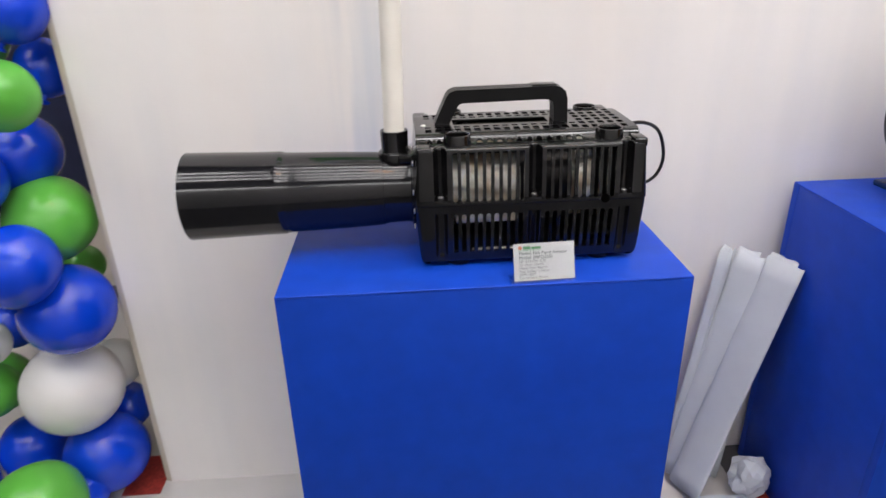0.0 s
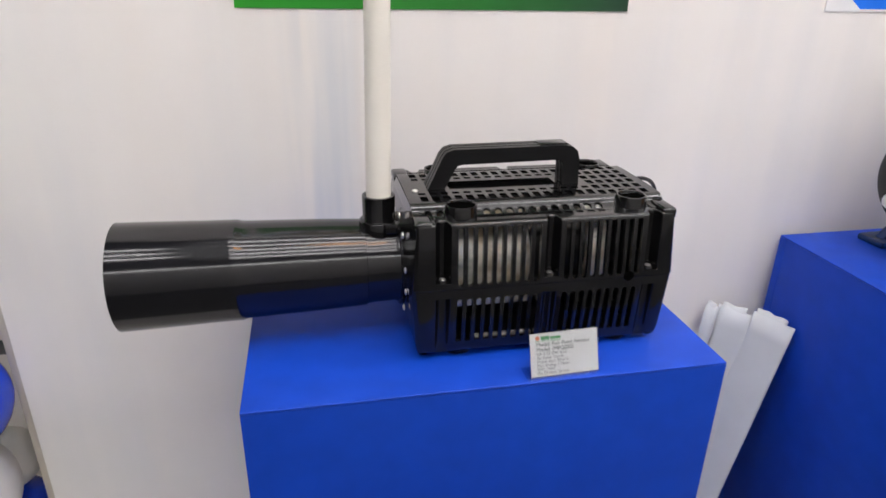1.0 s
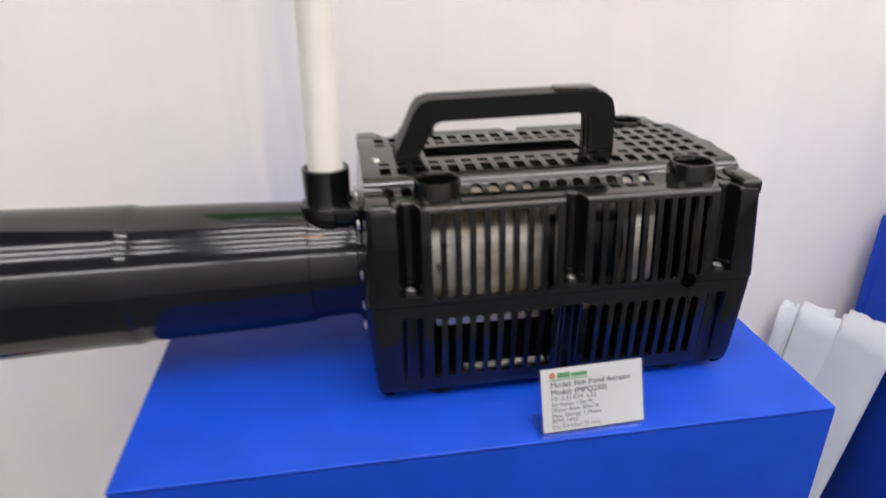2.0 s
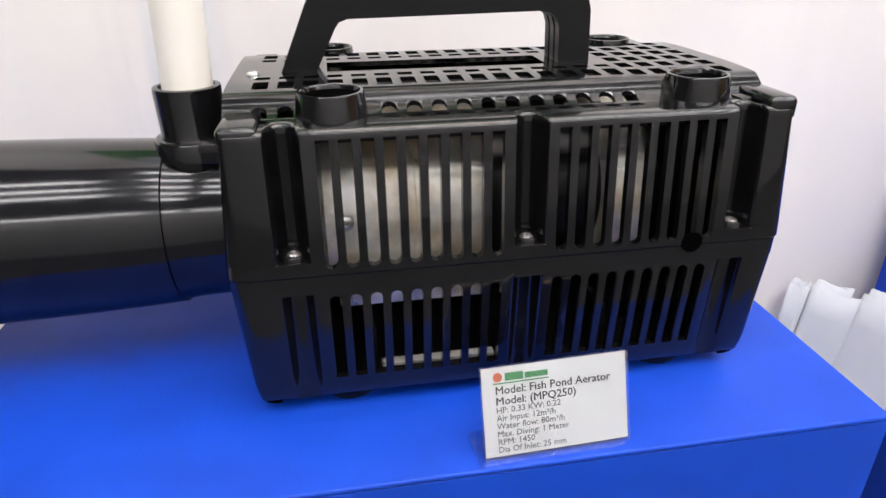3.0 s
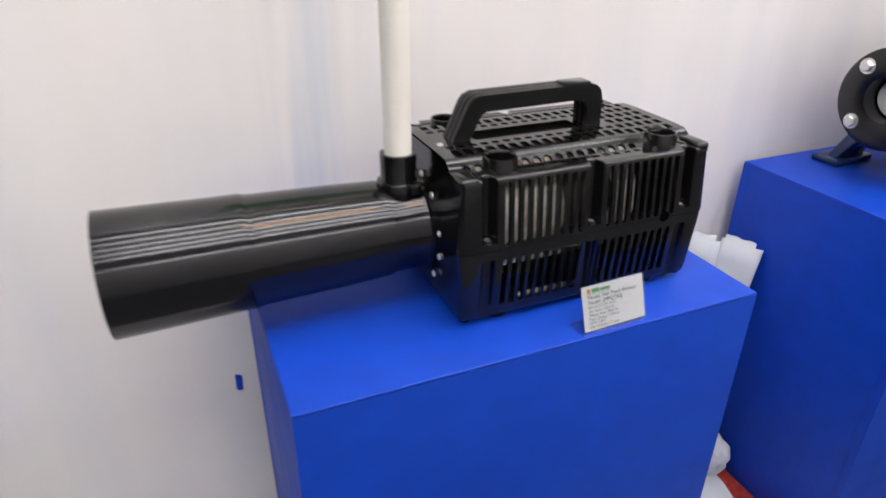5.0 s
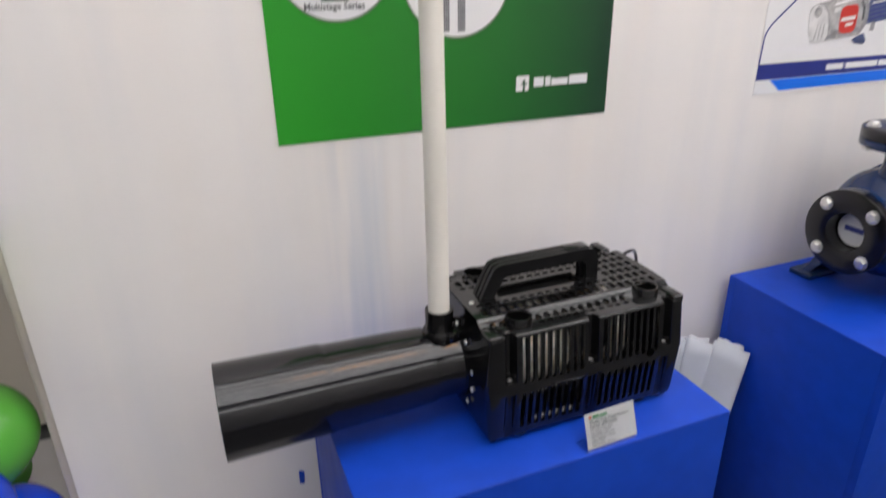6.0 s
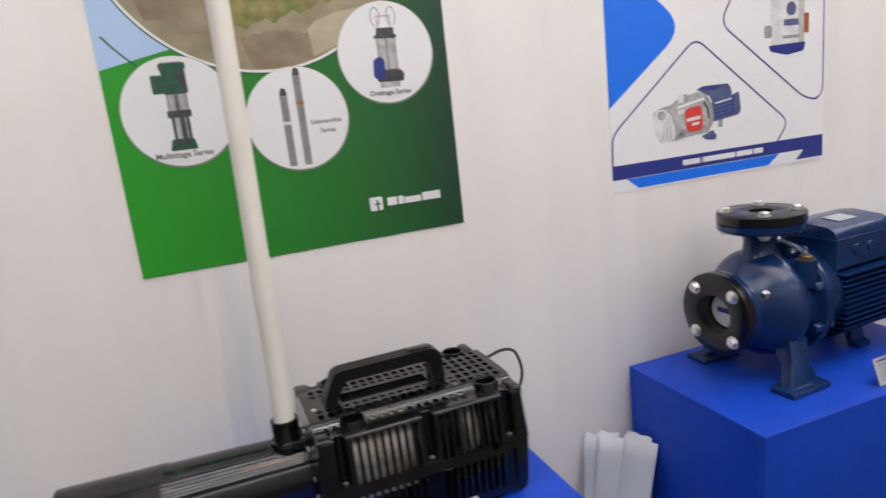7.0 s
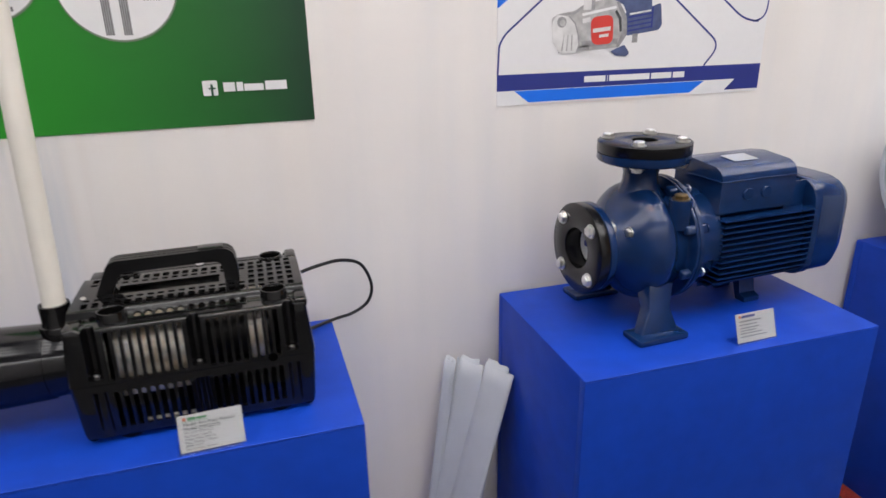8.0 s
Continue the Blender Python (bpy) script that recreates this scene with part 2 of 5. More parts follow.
def box(bm, x0, x1, y0, y1, z0, z1, bevel=0.0, seg=2):
    v = [bm.verts.new((x, y, z)) for x in (x0, x1) for y in (y0, y1) for z in (z0, z1)]
    f = [bm.faces.new([v[i] for i in q]) for q in ((0, 1, 3, 2), (4, 6, 7, 5), (0, 4, 5, 1), (2, 3, 7, 6), (0, 2, 6, 4), (1, 5, 7, 3))]
    if bevel:
        e = list({e for q in f for e in q.edges})
        bmesh.ops.bevel(bm, geom=e, offset=bevel, segments=seg, affect="EDGES", profile=0.5)
    return bm


def lathe(bm, prof, m=None, seg=48, close=False):
    """Turns (radius, height) pairs about the z axis, then places them by m."""
    m = m or Matrix.Identity(4)
    rings = []
    for r, h in prof:
        if r < 1e-6:
            rings.append([bm.verts.new(m @ Vector((0, 0, h)))])
        else:
            rings.append([bm.verts.new(m @ Vector((r * math.cos(2 * math.pi * k / seg), r * math.sin(2 * math.pi * k / seg), h))) for k in range(seg)])
    pairs = list(zip(rings, rings[1:])) + ([(rings[-1], rings[0])] if close else [])
    for a, b in pairs:
        for k in range(seg):
            n = (k + 1) % seg
            if len(a) == 1 and len(b) > 1:
                bm.faces.new((a[0], b[k], b[n]))
            elif len(b) == 1 and len(a) > 1:
                bm.faces.new((a[k], b[0], a[n]))
            elif len(a) > 1:
                bm.faces.new((a[k], b[k], b[n], a[n]))
    return bm


def smooth_path(pts, n=8):
    pts = [Vector(p) for p in pts]
    ext = [2 * pts[0] - pts[1]] + pts + [2 * pts[-1] - pts[-2]]
    out = []
    for i in range(1, len(ext) - 2):
        a, b, c, d = ext[i - 1:i + 3]
        for k in range(n):
            t = k / n
            out.append(0.5 * (2 * b + (c - a) * t + (2 * a - 5 * b + 4 * c - d) * t * t + (3 * b - a - 3 * c + d) * t ** 3))
    return out + [pts[-1]]


def tube(bm, pts, r, seg=10, closed=False):
    rings = []
    n = len(pts)
    side = None
    for i, p in enumerate(pts):
        t = ((pts[(i + 1) % n] - pts[i - 1]) if closed or 0 < i < n - 1 else (pts[min(i + 1, n - 1)] - pts[max(i - 1, 0)])).normalized()
        side = t.orthogonal().normalized() if side is None else (side - t * side.dot(t)).normalized()
        up = t.cross(side)
        rings.append([bm.verts.new(p + r * (math.cos(a) * side + math.sin(a) * up)) for a in [2 * math.pi * k / seg for k in range(seg)]])
    for a, b in list(zip(rings, rings[1:])) + ([(rings[-1], rings[0])] if closed else []):
        for k in range(seg):
            bm.faces.new((a[k], a[(k + 1) % seg], b[(k + 1) % seg], b[k]))
    if not closed:
        bm.faces.new(rings[0]), bm.faces.new(rings[-1])
    return bm


def slab(bm, pts, h, m=None):
    """A flat outline (x, y) made h thick along z."""
    m = m or Matrix.Identity(4)
    a = [bm.verts.new(m @ Vector((x, y, 0))) for x, y in pts]
    b = [bm.verts.new(m @ Vector((x, y, h))) for x, y in pts]
    bm.faces.new(a), bm.faces.new(b)
    for i in range(len(pts)):
        j = (i + 1) % len(pts)
        bm.faces.new((a[i], a[j], b[j], b[i]))
    return bm


def lattice(bm, us, vs, hole, place, thick, loop=False):
    """A sheet over the grid us x vs, thick deep, with the cells for which hole(i, j) is true cut clean through."""
    nu, nv = len(us), len(vs)
    grid = {(i, j, k): bm.verts.new(place(us[i], vs[j], k * thick)) for i in range(nu) for j in range(nv) for k in (0, 1)}
    cu = nu if loop else nu - 1

    def is_solid(i, j):
        if loop:
            i %= nu
        return 0 <= i < cu and 0 <= j < nv - 1 and not hole(i, j)
    for i in range(cu):
        for j in range(nv - 1):
            if not is_solid(i, j):
                continue
            n = (i + 1) % nu
            for k in (0, 1):
                bm.faces.new((grid[i, j, k], grid[n, j, k], grid[n, j + 1, k], grid[i, j + 1, k]))
            for other, p, q in (((i - 1, j), (i, j), (i, j + 1)), ((i + 1, j), (n, j), (n, j + 1)), ((i, j - 1), (i, j), (n, j)), ((i, j + 1), (i, j + 1), (n, j + 1))):
                if not is_solid(*other):
                    bm.faces.new((grid[(*p, 0)], grid[(*q, 0)], grid[(*q, 1)], grid[(*p, 1)]))
    return bm


def letters(name, text, size, mat, parent, m, label="", align="LEFT", depth=0.00008, bold=0.0, squeeze=1.0):
    cu = bpy.data.curves.new(name, "FONT")
    cu.body, cu.size, cu.align_x, cu.extrude, cu.offset, cu.resolution_u = text, size, align, depth, bold, 2
    tmp = new(name, cu)
    bpy.context.view_layer.update()
    me = bpy.data.meshes.new_from_object(tmp.evaluated_get(bpy.context.evaluated_depsgraph_get()))
    bpy.data.objects.remove(tmp)
    me.materials.clear()
    me.materials.append(mat)
    ob = new(name, me)
    ob.parent = parent
    ob.matrix_basis = m @ Matrix.Diagonal((squeeze, 1, 1, 1))
    return tagged(ob, label)


def hexbolt(bm, m, r=0.0105, h=0.009):
    lathe(bm, [(0, h), (r * 0.8, h), (r, h * 0.8), (r, 0), (0, 0)], m, 6)
    lathe(bm, [(0, 0.002), (r * 1.25, 0.002), (r * 1.25, -0.0005), (0, -0.0005)], m, 20)
    return bm


ALONG_X = Matrix.Rotation(radians(90), 4, "Y")
TOWARD_X = Matrix.Rotation(radians(-90), 4, "Y")

# ---- the hall ----
WALL_Y, WALL_END, FLOOR = 1.308, -0.715, -0.02
bm = bmesh.new()
box(bm, -6, 6, -5, 6, -0.1, FLOOR - 0.004)
solid("floor", bm, CONCRETE, "grey exhibition hall floor", "floor", kind="structure")
bm = bmesh.new()
box(bm, -2.2, 0.62, 0.80, 2.3, FLOOR - 0.004, FLOOR)
solid("floor_covering", bm, VINYL, "pale vinyl floor covering of the stall", "floor", kind="structure")
bm = bmesh.new()
box(bm, 0.62, 6, 0.80, 2.3, FLOOR - 0.004, FLOOR)
solid("floor_bare", bm, CONCRETE, "dark bare floor between the plinths", "floor", kind="structure")
for x0 in (0.631, 1.660):
    bm = bmesh.new()
    box(bm, x0, x0 + 0.048, 0.86, 1.17, FLOOR, FLOOR + 0.003)
    solid("red_strip", bm, CARPET, "red carpet strip along the foot of a plinth", "carpet", group="red carpet strips")
bm = bmesh.new()
box(bm, -0.82, WALL_END - 0.016, 1.27, 1.40, FLOOR, FLOOR + 0.003)
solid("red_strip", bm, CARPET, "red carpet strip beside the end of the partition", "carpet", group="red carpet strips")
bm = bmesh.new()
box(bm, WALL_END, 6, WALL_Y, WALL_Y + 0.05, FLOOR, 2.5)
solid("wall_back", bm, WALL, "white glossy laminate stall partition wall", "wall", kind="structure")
bm = bmesh.new()
box(bm, WALL_END - 0.014, WALL_END, WALL_Y + 0.003, WALL_Y + 0.047, FLOOR, 2.5, 0.003)
solid("trim", bm, BEIGE, "beige edge post of the partition", "trim", kind="structure")
for name, a, mat in (("wall_hall_north", (-6, 6, 6, 6.1, 0, 3.17), HALL), ("wall_hall_south", (-6, 6, -2.8, -2.7, 0, 3.17), STALLS),
                     ("wall_hall_west", (-6.1, -6, -5, 6, 0, 3.17), HALL), ("wall_hall_east", (6, 6.1, -5, 6, 0, 3.17), WARM)):
    bm = bmesh.new()
    box(bm, *a)
    solid(name, bm, mat, "plain hall wall closing the place", "wall", kind="structure")
bm = bmesh.new()
box(bm, -6, 6, -5, 6, 3.17, 3.27)
solid("ceiling", bm, CEIL, "plain grey hall ceiling", "ceiling", kind="structure")
bm = bmesh.new()
box(bm, -4.5, -1.2, 2.35, 2.4, 0.32, 2.5)
solid("wall_stall_behind", bm, NAVY, "dark navy cloth stall backing", "wall", kind="structure")
bm = bmesh.new()
box(bm, -1.2, 1.0, 2.36, 2.42, 0, 2.5)
box(bm, -4.5, -1.2, 2.36, 2.4, 0, 0.32)
solid("wall_stall_beige", bm, BEIGE, "beige panel of the stall behind", "wall", kind="structure")

bm = bmesh.new()
box(bm, -1.2, 1.2, -0.06, 0.06, 0.02, 0.07, 0.01)
light = thing("ceiling_light", "long white ceiling tube light, switched on", "ceiling light", pose(0.62, 1.05, 3.1), "hall tube lights")
part("housing", bm, ALU, light)
bm = bmesh.new()
lathe(bm, [(0, -1.18), (0.028, -1.18), (0.028, 1.18), (0, 1.18)], ALONG_X, 12)
part("tube", bm, TUBE, light, "glowing tube")
for lx, rows_y in ((0.62, (1.05, 0.60, 0.15, -0.30, -0.80, -2.3)), (3.20, (1.05, 0.60, 0.15, -0.30, -0.80, -2.3)), (-1.98, (0.60, 0.15, -0.30, -2.3))):
    for ly in rows_y:
        if (lx, ly) != (0.62, 1.05):
            copy_thing(light, pose(lx, ly, 3.1))
copy_thing(light, pose(-3.2, 3.6, 3.1))
warm = thing("ceiling_light", "short warm orange ceiling tube light, switched on", "ceiling light", pose(0.35, 0.37, 3.1), "hall tube lights")
bm = bmesh.new()
box(bm, -0.42, 0.42, -0.05, 0.05, 0.02, 0.07, 0.01)
part("housing", bm, ALU, warm)
bm = bmesh.new()
lathe(bm, [(0, -0.40), (0.024, -0.40), (0.024, 0.40), (0, 0.40)], ALONG_X, 12)
part("tube", bm, AMBER, warm, "warm glowing tube")


# ---- plinths ----
def plinth(x0, x1, y0, y1, label):
    ob = thing("plinth", label, "display plinth", pose(x0, y0, 0), "blue display plinths")
    w, d = x1 - x0, y1 - y0
    t, lid, top = 0.018, 0.004, 0.69
    for name, a in (("front_panel", (0, w, 0, t, FLOOR, top - lid)), ("back_panel", (0, w, d - t, d, FLOOR, top - lid)),
                    ("side_panel", (0.0006, t, t, d - t, FLOOR, top - lid)), ("side_panel", (w - t, w - 0.0006, t, d - t, FLOOR, top - lid)),
                    ("top_panel", (-0.0003, w + 0.0003, -0.0003, d, top - lid, top))):
        bm = bmesh.new()
        box(bm, *a, 0.0018 if name == "top_panel" else 0.0003, 3)
        part(name, bm, BLUE, ob)
    return ob


plinth(-0.306, 0.304, 0.893, 1.278, "square bright blue plinth carrying the black aerator")
plinth(0.680, 1.320, 0.889, 1.282, "bright blue plinth carrying the dark blue pump")
plinth(1.712, 2.34, 0.90, 1.292, "bright blue plinth at the end of the row")

# ---- aerator ----
YC, AX = 1.080, 0.782
X0, X1, YF, YB = -0.1005, 0.2455, 0.955, 1.205
aerator = thing("pond_aerator", "black plastic slotted fish pond aerator on a blue plinth", "aerator", pose(0, 0, 0))

SLOT_W = 0.0072
bank_a = [-0.0436 + k * 0.01212 for k in range(9)]
bank_b = [0.0925 + k * 0.0119 for k in range(9)]
GROOVES = ((-0.0715, -0.0515), (0.0670, 0.0865), (0.2020, 0.2210))


def shell_columns():
    """Columns round the shell: place, outward normal, groove depth, and whether a slot opens to the next column."""
    cols = []

    def side(a, b, fixed, axis, sign):
        marks = {}
        if axis == "x":
            for g0, g1 in GROOVES:
                # a rounded channel with soft lips
                for k, d in enumerate((0, 0.06, 0.45, 0.85, 0.98, 1, 0.98, 0.85, 0.45, 0.06, 0)):
                    marks[g0 + (g1 - g0) * (0, 0.05, 0.12, 0.22, 0.36, 0.5, 0.64, 0.78, 0.88, 0.95, 1)[k]] = (d, False)
            for s in bank_a + bank_b:
                marks[s] = (0, sign < 0)
                marks[s + SLOT_W] = (0, False)
        else:
            for s in [YF + 0.05 + k * 0.016 for k in range(10)]:
                marks[s] = (0, False)
                marks[s + 0.009] = (0, False)
        seq = sorted(marks, reverse=a > b)
        for i, s in enumerate(seq):
            d, opens = marks[s]
            if a > b:
                opens = i + 1 < len(seq) and marks[seq[i + 1]][1]
            cols.append(((s, fixed) if axis == "x" else (fixed, s), (0, sign) if axis == "x" else (sign, 0), d, opens))

    R = 0.011

    def corner(cx, cy, a0):
        for k in range(5):
            a = radians(a0 + 90 * k / 4)
            cols.append(((cx + R * math.cos(a), cy + R * math.sin(a)), (math.cos(a), math.sin(a)), 0, False))
    corner(X0 + R, YF + R, 180)
    side(X0, X1, YF, "x", -1)
    corner(X1 - R, YF + R, 270)
    side(YF, YB, X1, "y", 1)
    corner(X1 - R, YB - R, 0)
    side(X1, X0, YB, "x", 1)
    corner(X0 + R, YB - R, 90)
    side(YB, YF, X0, "y", -1)
    return cols


COLS = shell_columns()


def shell(bm, levels, slot_row, round_at, thick):
    def place(c, lv, w):
        (px, py), (nx, ny), d, _ = COLS[c]
        z, inset, gd = lv
        off = inset + d * gd + w
        return (px - nx * off, py - ny * off, z)
    lattice(bm, list(range(len(COLS))), levels, lambda i, j: j in slot_row and COLS[i][3], place, thick, loop=True)
    if round_at is None:
        return bm
    # rounded slot ends
    lv0, lv1 = levels[round_at], levels[round_at + 1]
    r, zs = 0.0034, 1 if lv1[0] > lv0[0] else -1
    for i, c in enumerate(COLS):
        if not c[3]:
            continue
        for a, sgn in ((c[0], 1), (COLS[(i + 1) % len(COLS)][0], -1)):
            b = COLS[(i + 1) % len(COLS)][0] if sgn > 0 else c[0]
            way = (Vector(b) - Vector(a)).normalized()
            nx, ny = c[1]
            tri = []
            for w in (0.0002, thick - 0.0002):
                for u, v in ((0, 0), (r, 0), (0.29 * r, 0.29 * r), (0, r)):
                    q = Vector(a) + way * u - Vector((nx, ny)) * (lv0[1] + w)
                    tri.append(bm.verts.new((q.x, q.y, lv0[0] + zs * v)))
            bm.faces.new(tri[:4]), bm.faces.new(tri[4:])
            for k in range(4):
                bm.faces.new((tri[k], tri[(k + 1) % 4], tri[4 + (k + 1) % 4], tri[4 + k]))
    return bm


# upper half: levels are height, inset, groove depth
bm = bmesh.new()
shell(bm, [(0.7925, 0.0004, 0.0), (0.7930, 0.0, 0.0), (0.7962, 0.0002, 0.0), (0.8008, 0.0006, 0.0), (0.8012, 0.0006, 0.0165)], (2, 3), 2, 0.0055)
part("shell_rim", bm, PLASTIC, aerator)
bm = bmesh.new()
shell(bm, [(0.8013, 0.0006, 0.0165), (0.8702, 0.0070, 0.0155), (0.8728, 0.0073, 0.0150), (0.8744, 0.0080, 0.0148), (0.8755, 0.0094, 0.0142), (0.8759, 0.0112, 0.0135)], (0,), None, 0.0055)
lattice(bm, list(range(len(COLS))), [(0.0108, 0.0137), (0.0262, 0.0)], lambda i, j: False,
        lambda c, lv, w: (COLS[c][0][0] - COLS[c][1][0] * (lv[0] + COLS[c][2] * lv[1]), COLS[c][0][1] - COLS[c][1][1] * (lv[0] + COLS[c][2] * lv[1]), 0.8757 - w), 0.0025, loop=True)
part("upper_shell", bm, PLASTIC, aerator)
bm = bmesh.new()
shell(bm, [(0.7918, 0.0010, 0.0), (0.7800, 0.0012, 0.0), (0.7790, 0.0013, 0.010), (0.7780, 0.0014, 0.010), (0.7160, 0.0058, 0.008), (0.7090, 0.0068, 0.006), (0.7020, 0.0085, 0.003), (0.6985, 0.0115, 0.0), (0.6970, 0.0160, 0.0)], (3,), 3, 0.0050)
part("lower_shell", bm, PLASTIC, aerator)
bm = bmesh.new()
box(bm, X0 + 0.02, X1 - 0.02, YF + 0.02, YB - 0.02, 0.6975, 0.702)
base = part("base_plate", bm, SATIN, aerator)
for gx in (-0.02, 0.06, 0.14):
    bm = bmesh.new()
    box(bm, gx, gx + 0.004, YF + 0.03, YB - 0.03, 0.702, 0.735)
    part("rib", bm, SATIN, base)

# added plates that keep light from showing through the shell
for a in ((X0 + 0.012, X1 - 0.012, YB - 0.030, YB - 0.026), (X1 - 0.022, X1 - 0.018, YF + 0.030, YB - 0.031)):
    bm = bmesh.new()
    box(bm, *a, 0.702, 0.862)
    part("added_light_baffle", bm, SATIN, aerator)
# added strips under the shoulders that darken the holes above them
for ya in (YF + 0.040, YB - 0.072):
    bm = bmesh.new()
    box(bm, X0 + 0.016, X1 - 0.026, ya, ya + 0.032, 0.8585, 0.8610)
    part("added_shade_liner", bm, SATIN, aerator)
# top cover: sunken shoulders with holes, curved rise, slotted deck
YD, DECK, RISE = 1.0735, 0.0625, 0.021


def cover_z(y):
    s = abs(y - YD)
    if s <= DECK:
        return 0.8880 - 0.0012 * (s / DECK) ** 4
    if s <= DECK + RISE:
        t = (s - DECK) / RISE
        return 0.8868 - 0.0113 * (t * t * (3 - 2 * t)) ** 0.9
    return 0.8755 - 0.0006 * (s - DECK - RISE) / 0.028


xs = [X0 + 0.0062]
PITCH = 0.0148
for k in range(-5, 16):
    s = -0.0003 + k * PITCH
    xs += [s - 0.0047, s + 0.0047]
xs.append(X1 - 0.0062)
rows = [(-0.0580, -0.0410), (-0.0345, -0.0270), (0.0270, 0.0345), (0.0410, 0.0580)]
wide = [(c - 0.0072, c + 0.0072) for c in (-0.0530, -0.0318, -0.0106, 0.0106, 0.0318, 0.0530)]
fillet = [(-0.0815, -0.0735), (0.0735, 0.0815)]
shoulder = [(-0.0925, -0.0855), (0.0855, 0.0925)]
marks = sorted({round(v, 5) for pair in rows + wide + fillet + shoulder for v in pair} | {round(YF + 0.0258 - YD, 5), -0.0165, 0.0165, -0.0715, -0.068, -0.0655, -0.064, -0.0625, 0.0625, 0.064, 0.0655, 0.068, 0.0715, round(YB - 0.0258 - YD, 5)})
ys = [YD + v for v in marks]


def cover_hole(i, j):
    # open trough between the handle's feet
    if abs(0.5 * (marks[j] + marks[j + 1])) < 0.0165 and xs[i] > -0.036 and xs[min(i + 1, len(xs) - 1)] < 0.1195:
        return True
    if i % 2 == 0 or i >= len(xs) - 2:
        return False
    x, v = 0.5 * (xs[i] + xs[i + 1]), 0.5 * (marks[j] + marks[j + 1])

    def within(bands):
        return any(a < v < b for a, b in bands)
    if x > 0.152:
        return within(wide) and x < 0.230
    if within(rows):
        return True
    if within(fillet) or within(shoulder):
        return -0.012 < x < 0.168 or (x < -0.055 and (within(fillet) or x < -0.068))
    return False


bm = bmesh.new()
lattice(bm, xs, ys, cover_hole, lambda x, y, w: (x, y, cover_z(y) - w), 0.003)


def soften(bm, x0, x1, y0, y1, r, which=(0, 1, 2, 3)):
    """Fills the corners of a hole in the cover, so that it ends round."""
    for k in which:
        cx, sx = ((x0, 1), (x1, -1))[k % 2]
        cy, sy = ((y0, 1), (y1, -1))[k // 2]
        pts = [(cx, cy)] + [(cx + sx * r * (1 - math.sin(a)), cy + sy * r * (1 - math.cos(a))) for a in [radians(22.5 * n) for n in range(5)]]
        a, b = [[bm.verts.new((x, y, cover_z(y) - w)) for x, y in pts] for w in (0.0001, 0.0028)]
        bm.faces.new(a), bm.faces.new(b)
        for n in range(6):
            bm.faces.new((a[n], a[(n + 1) % 6], b[(n + 1) % 6], b[n]))


for i in range(1, len(xs) - 2, 2):
    mid = 0.5 * (xs[i] + xs[i + 1])
    for bands, r, which in ((wide if mid > 0.152 else rows, 0.0022, (0, 1, 2, 3)), (fillet[:1], 0.0044, (2, 3)), (fillet[1:], 0.0044, (0, 1)), (shoulder, 0.0028, (0, 1, 2, 3))):
        for v0, v1 in bands:
            j = marks.index(round(v0, 5))
            if cover_hole(i, j) and not (abs(0.5 * (v0 + v1)) < 0.0165 and mid < 0.1195):
                soften(bm, xs[i], xs[i + 1], YD + v0, YD + v1, r, which)
for x0, x1 in ((xs[0], xs[0] + 0.003), (xs[-1] - 0.003, xs[-1])):
    lattice(bm, [0.0, 1.0], ys, lambda i, j: False, lambda u, y, w: (x0 + w, y, (cover_z(y) - 0.0005) * u + 0.862 * (1 - u)), x1 - x0)
part("top_cover", bm, PLASTIC, aerator, "perforated glossy black top cover")
bm = bmesh.new()
box(bm, -0.045, 0.130, YD - 0.0195, YD + 0.0195, 0.8735, 0.8775)
part("handle_trough", bm, SATIN, aerator)
# corner lobes that stand above the shoulders
for x0, x1, top in ((X0 + 0.0055, -0.0725, 0.8785), (0.2215, X1 - 0.0050, 0.8812)):
    for y0, y1 in ((YF + 0.0078, YF + 0.048), (YB - 0.048, YB - 0.0078)):
        bm = bmesh.new()
        box(bm, x0, x1, y0, y1, 0.866, top, 0.0042, 4)
        part("corner_lobe", bm, PLASTIC, aerator)
for y0, y1 in ((YF + 0.0257, YF + 0.052), (YB - 0.052, YB - 0.0257)):
    bm = bmesh.new()
    box(bm, 0.2140, X1 - 0.0065, y0, y1, 0.866, 0.8772, 0.0018, 2)
    part("corner_lobe", bm, PLASTIC, aerator)
# round stacking sockets
for cx, cy in ((-0.0335, 0.9945), (0.1935, 0.9995), (-0.033, 1.152), (0.196, 1.152)):
    bm = bmesh.new()
    lathe(bm, [(0.0220, 0.8700), (0.0206, 0.8755), (0.0192, 0.8885), (0.0187, 0.8896), (0.0172, 0.8896), (0.0164, 0.8885), (0.0158, 0.872), (0.0, 0.872)], pose(cx, cy, 0), 36)
    cup = part("socket", bm, PLASTIC, aerator)
    # black disc just below the rim stands in for shade in the hollow
    bm = bmesh.new()
    lathe(bm, [(0, 0.8868), (0.0163, 0.8868), (0.0163, 0.8862), (0, 0.8862)], pose(cx, cy, 0), 32)
    part("bore_shade_disc", bm, VOID, cup, "black disc painted as the shade in a socket bore")

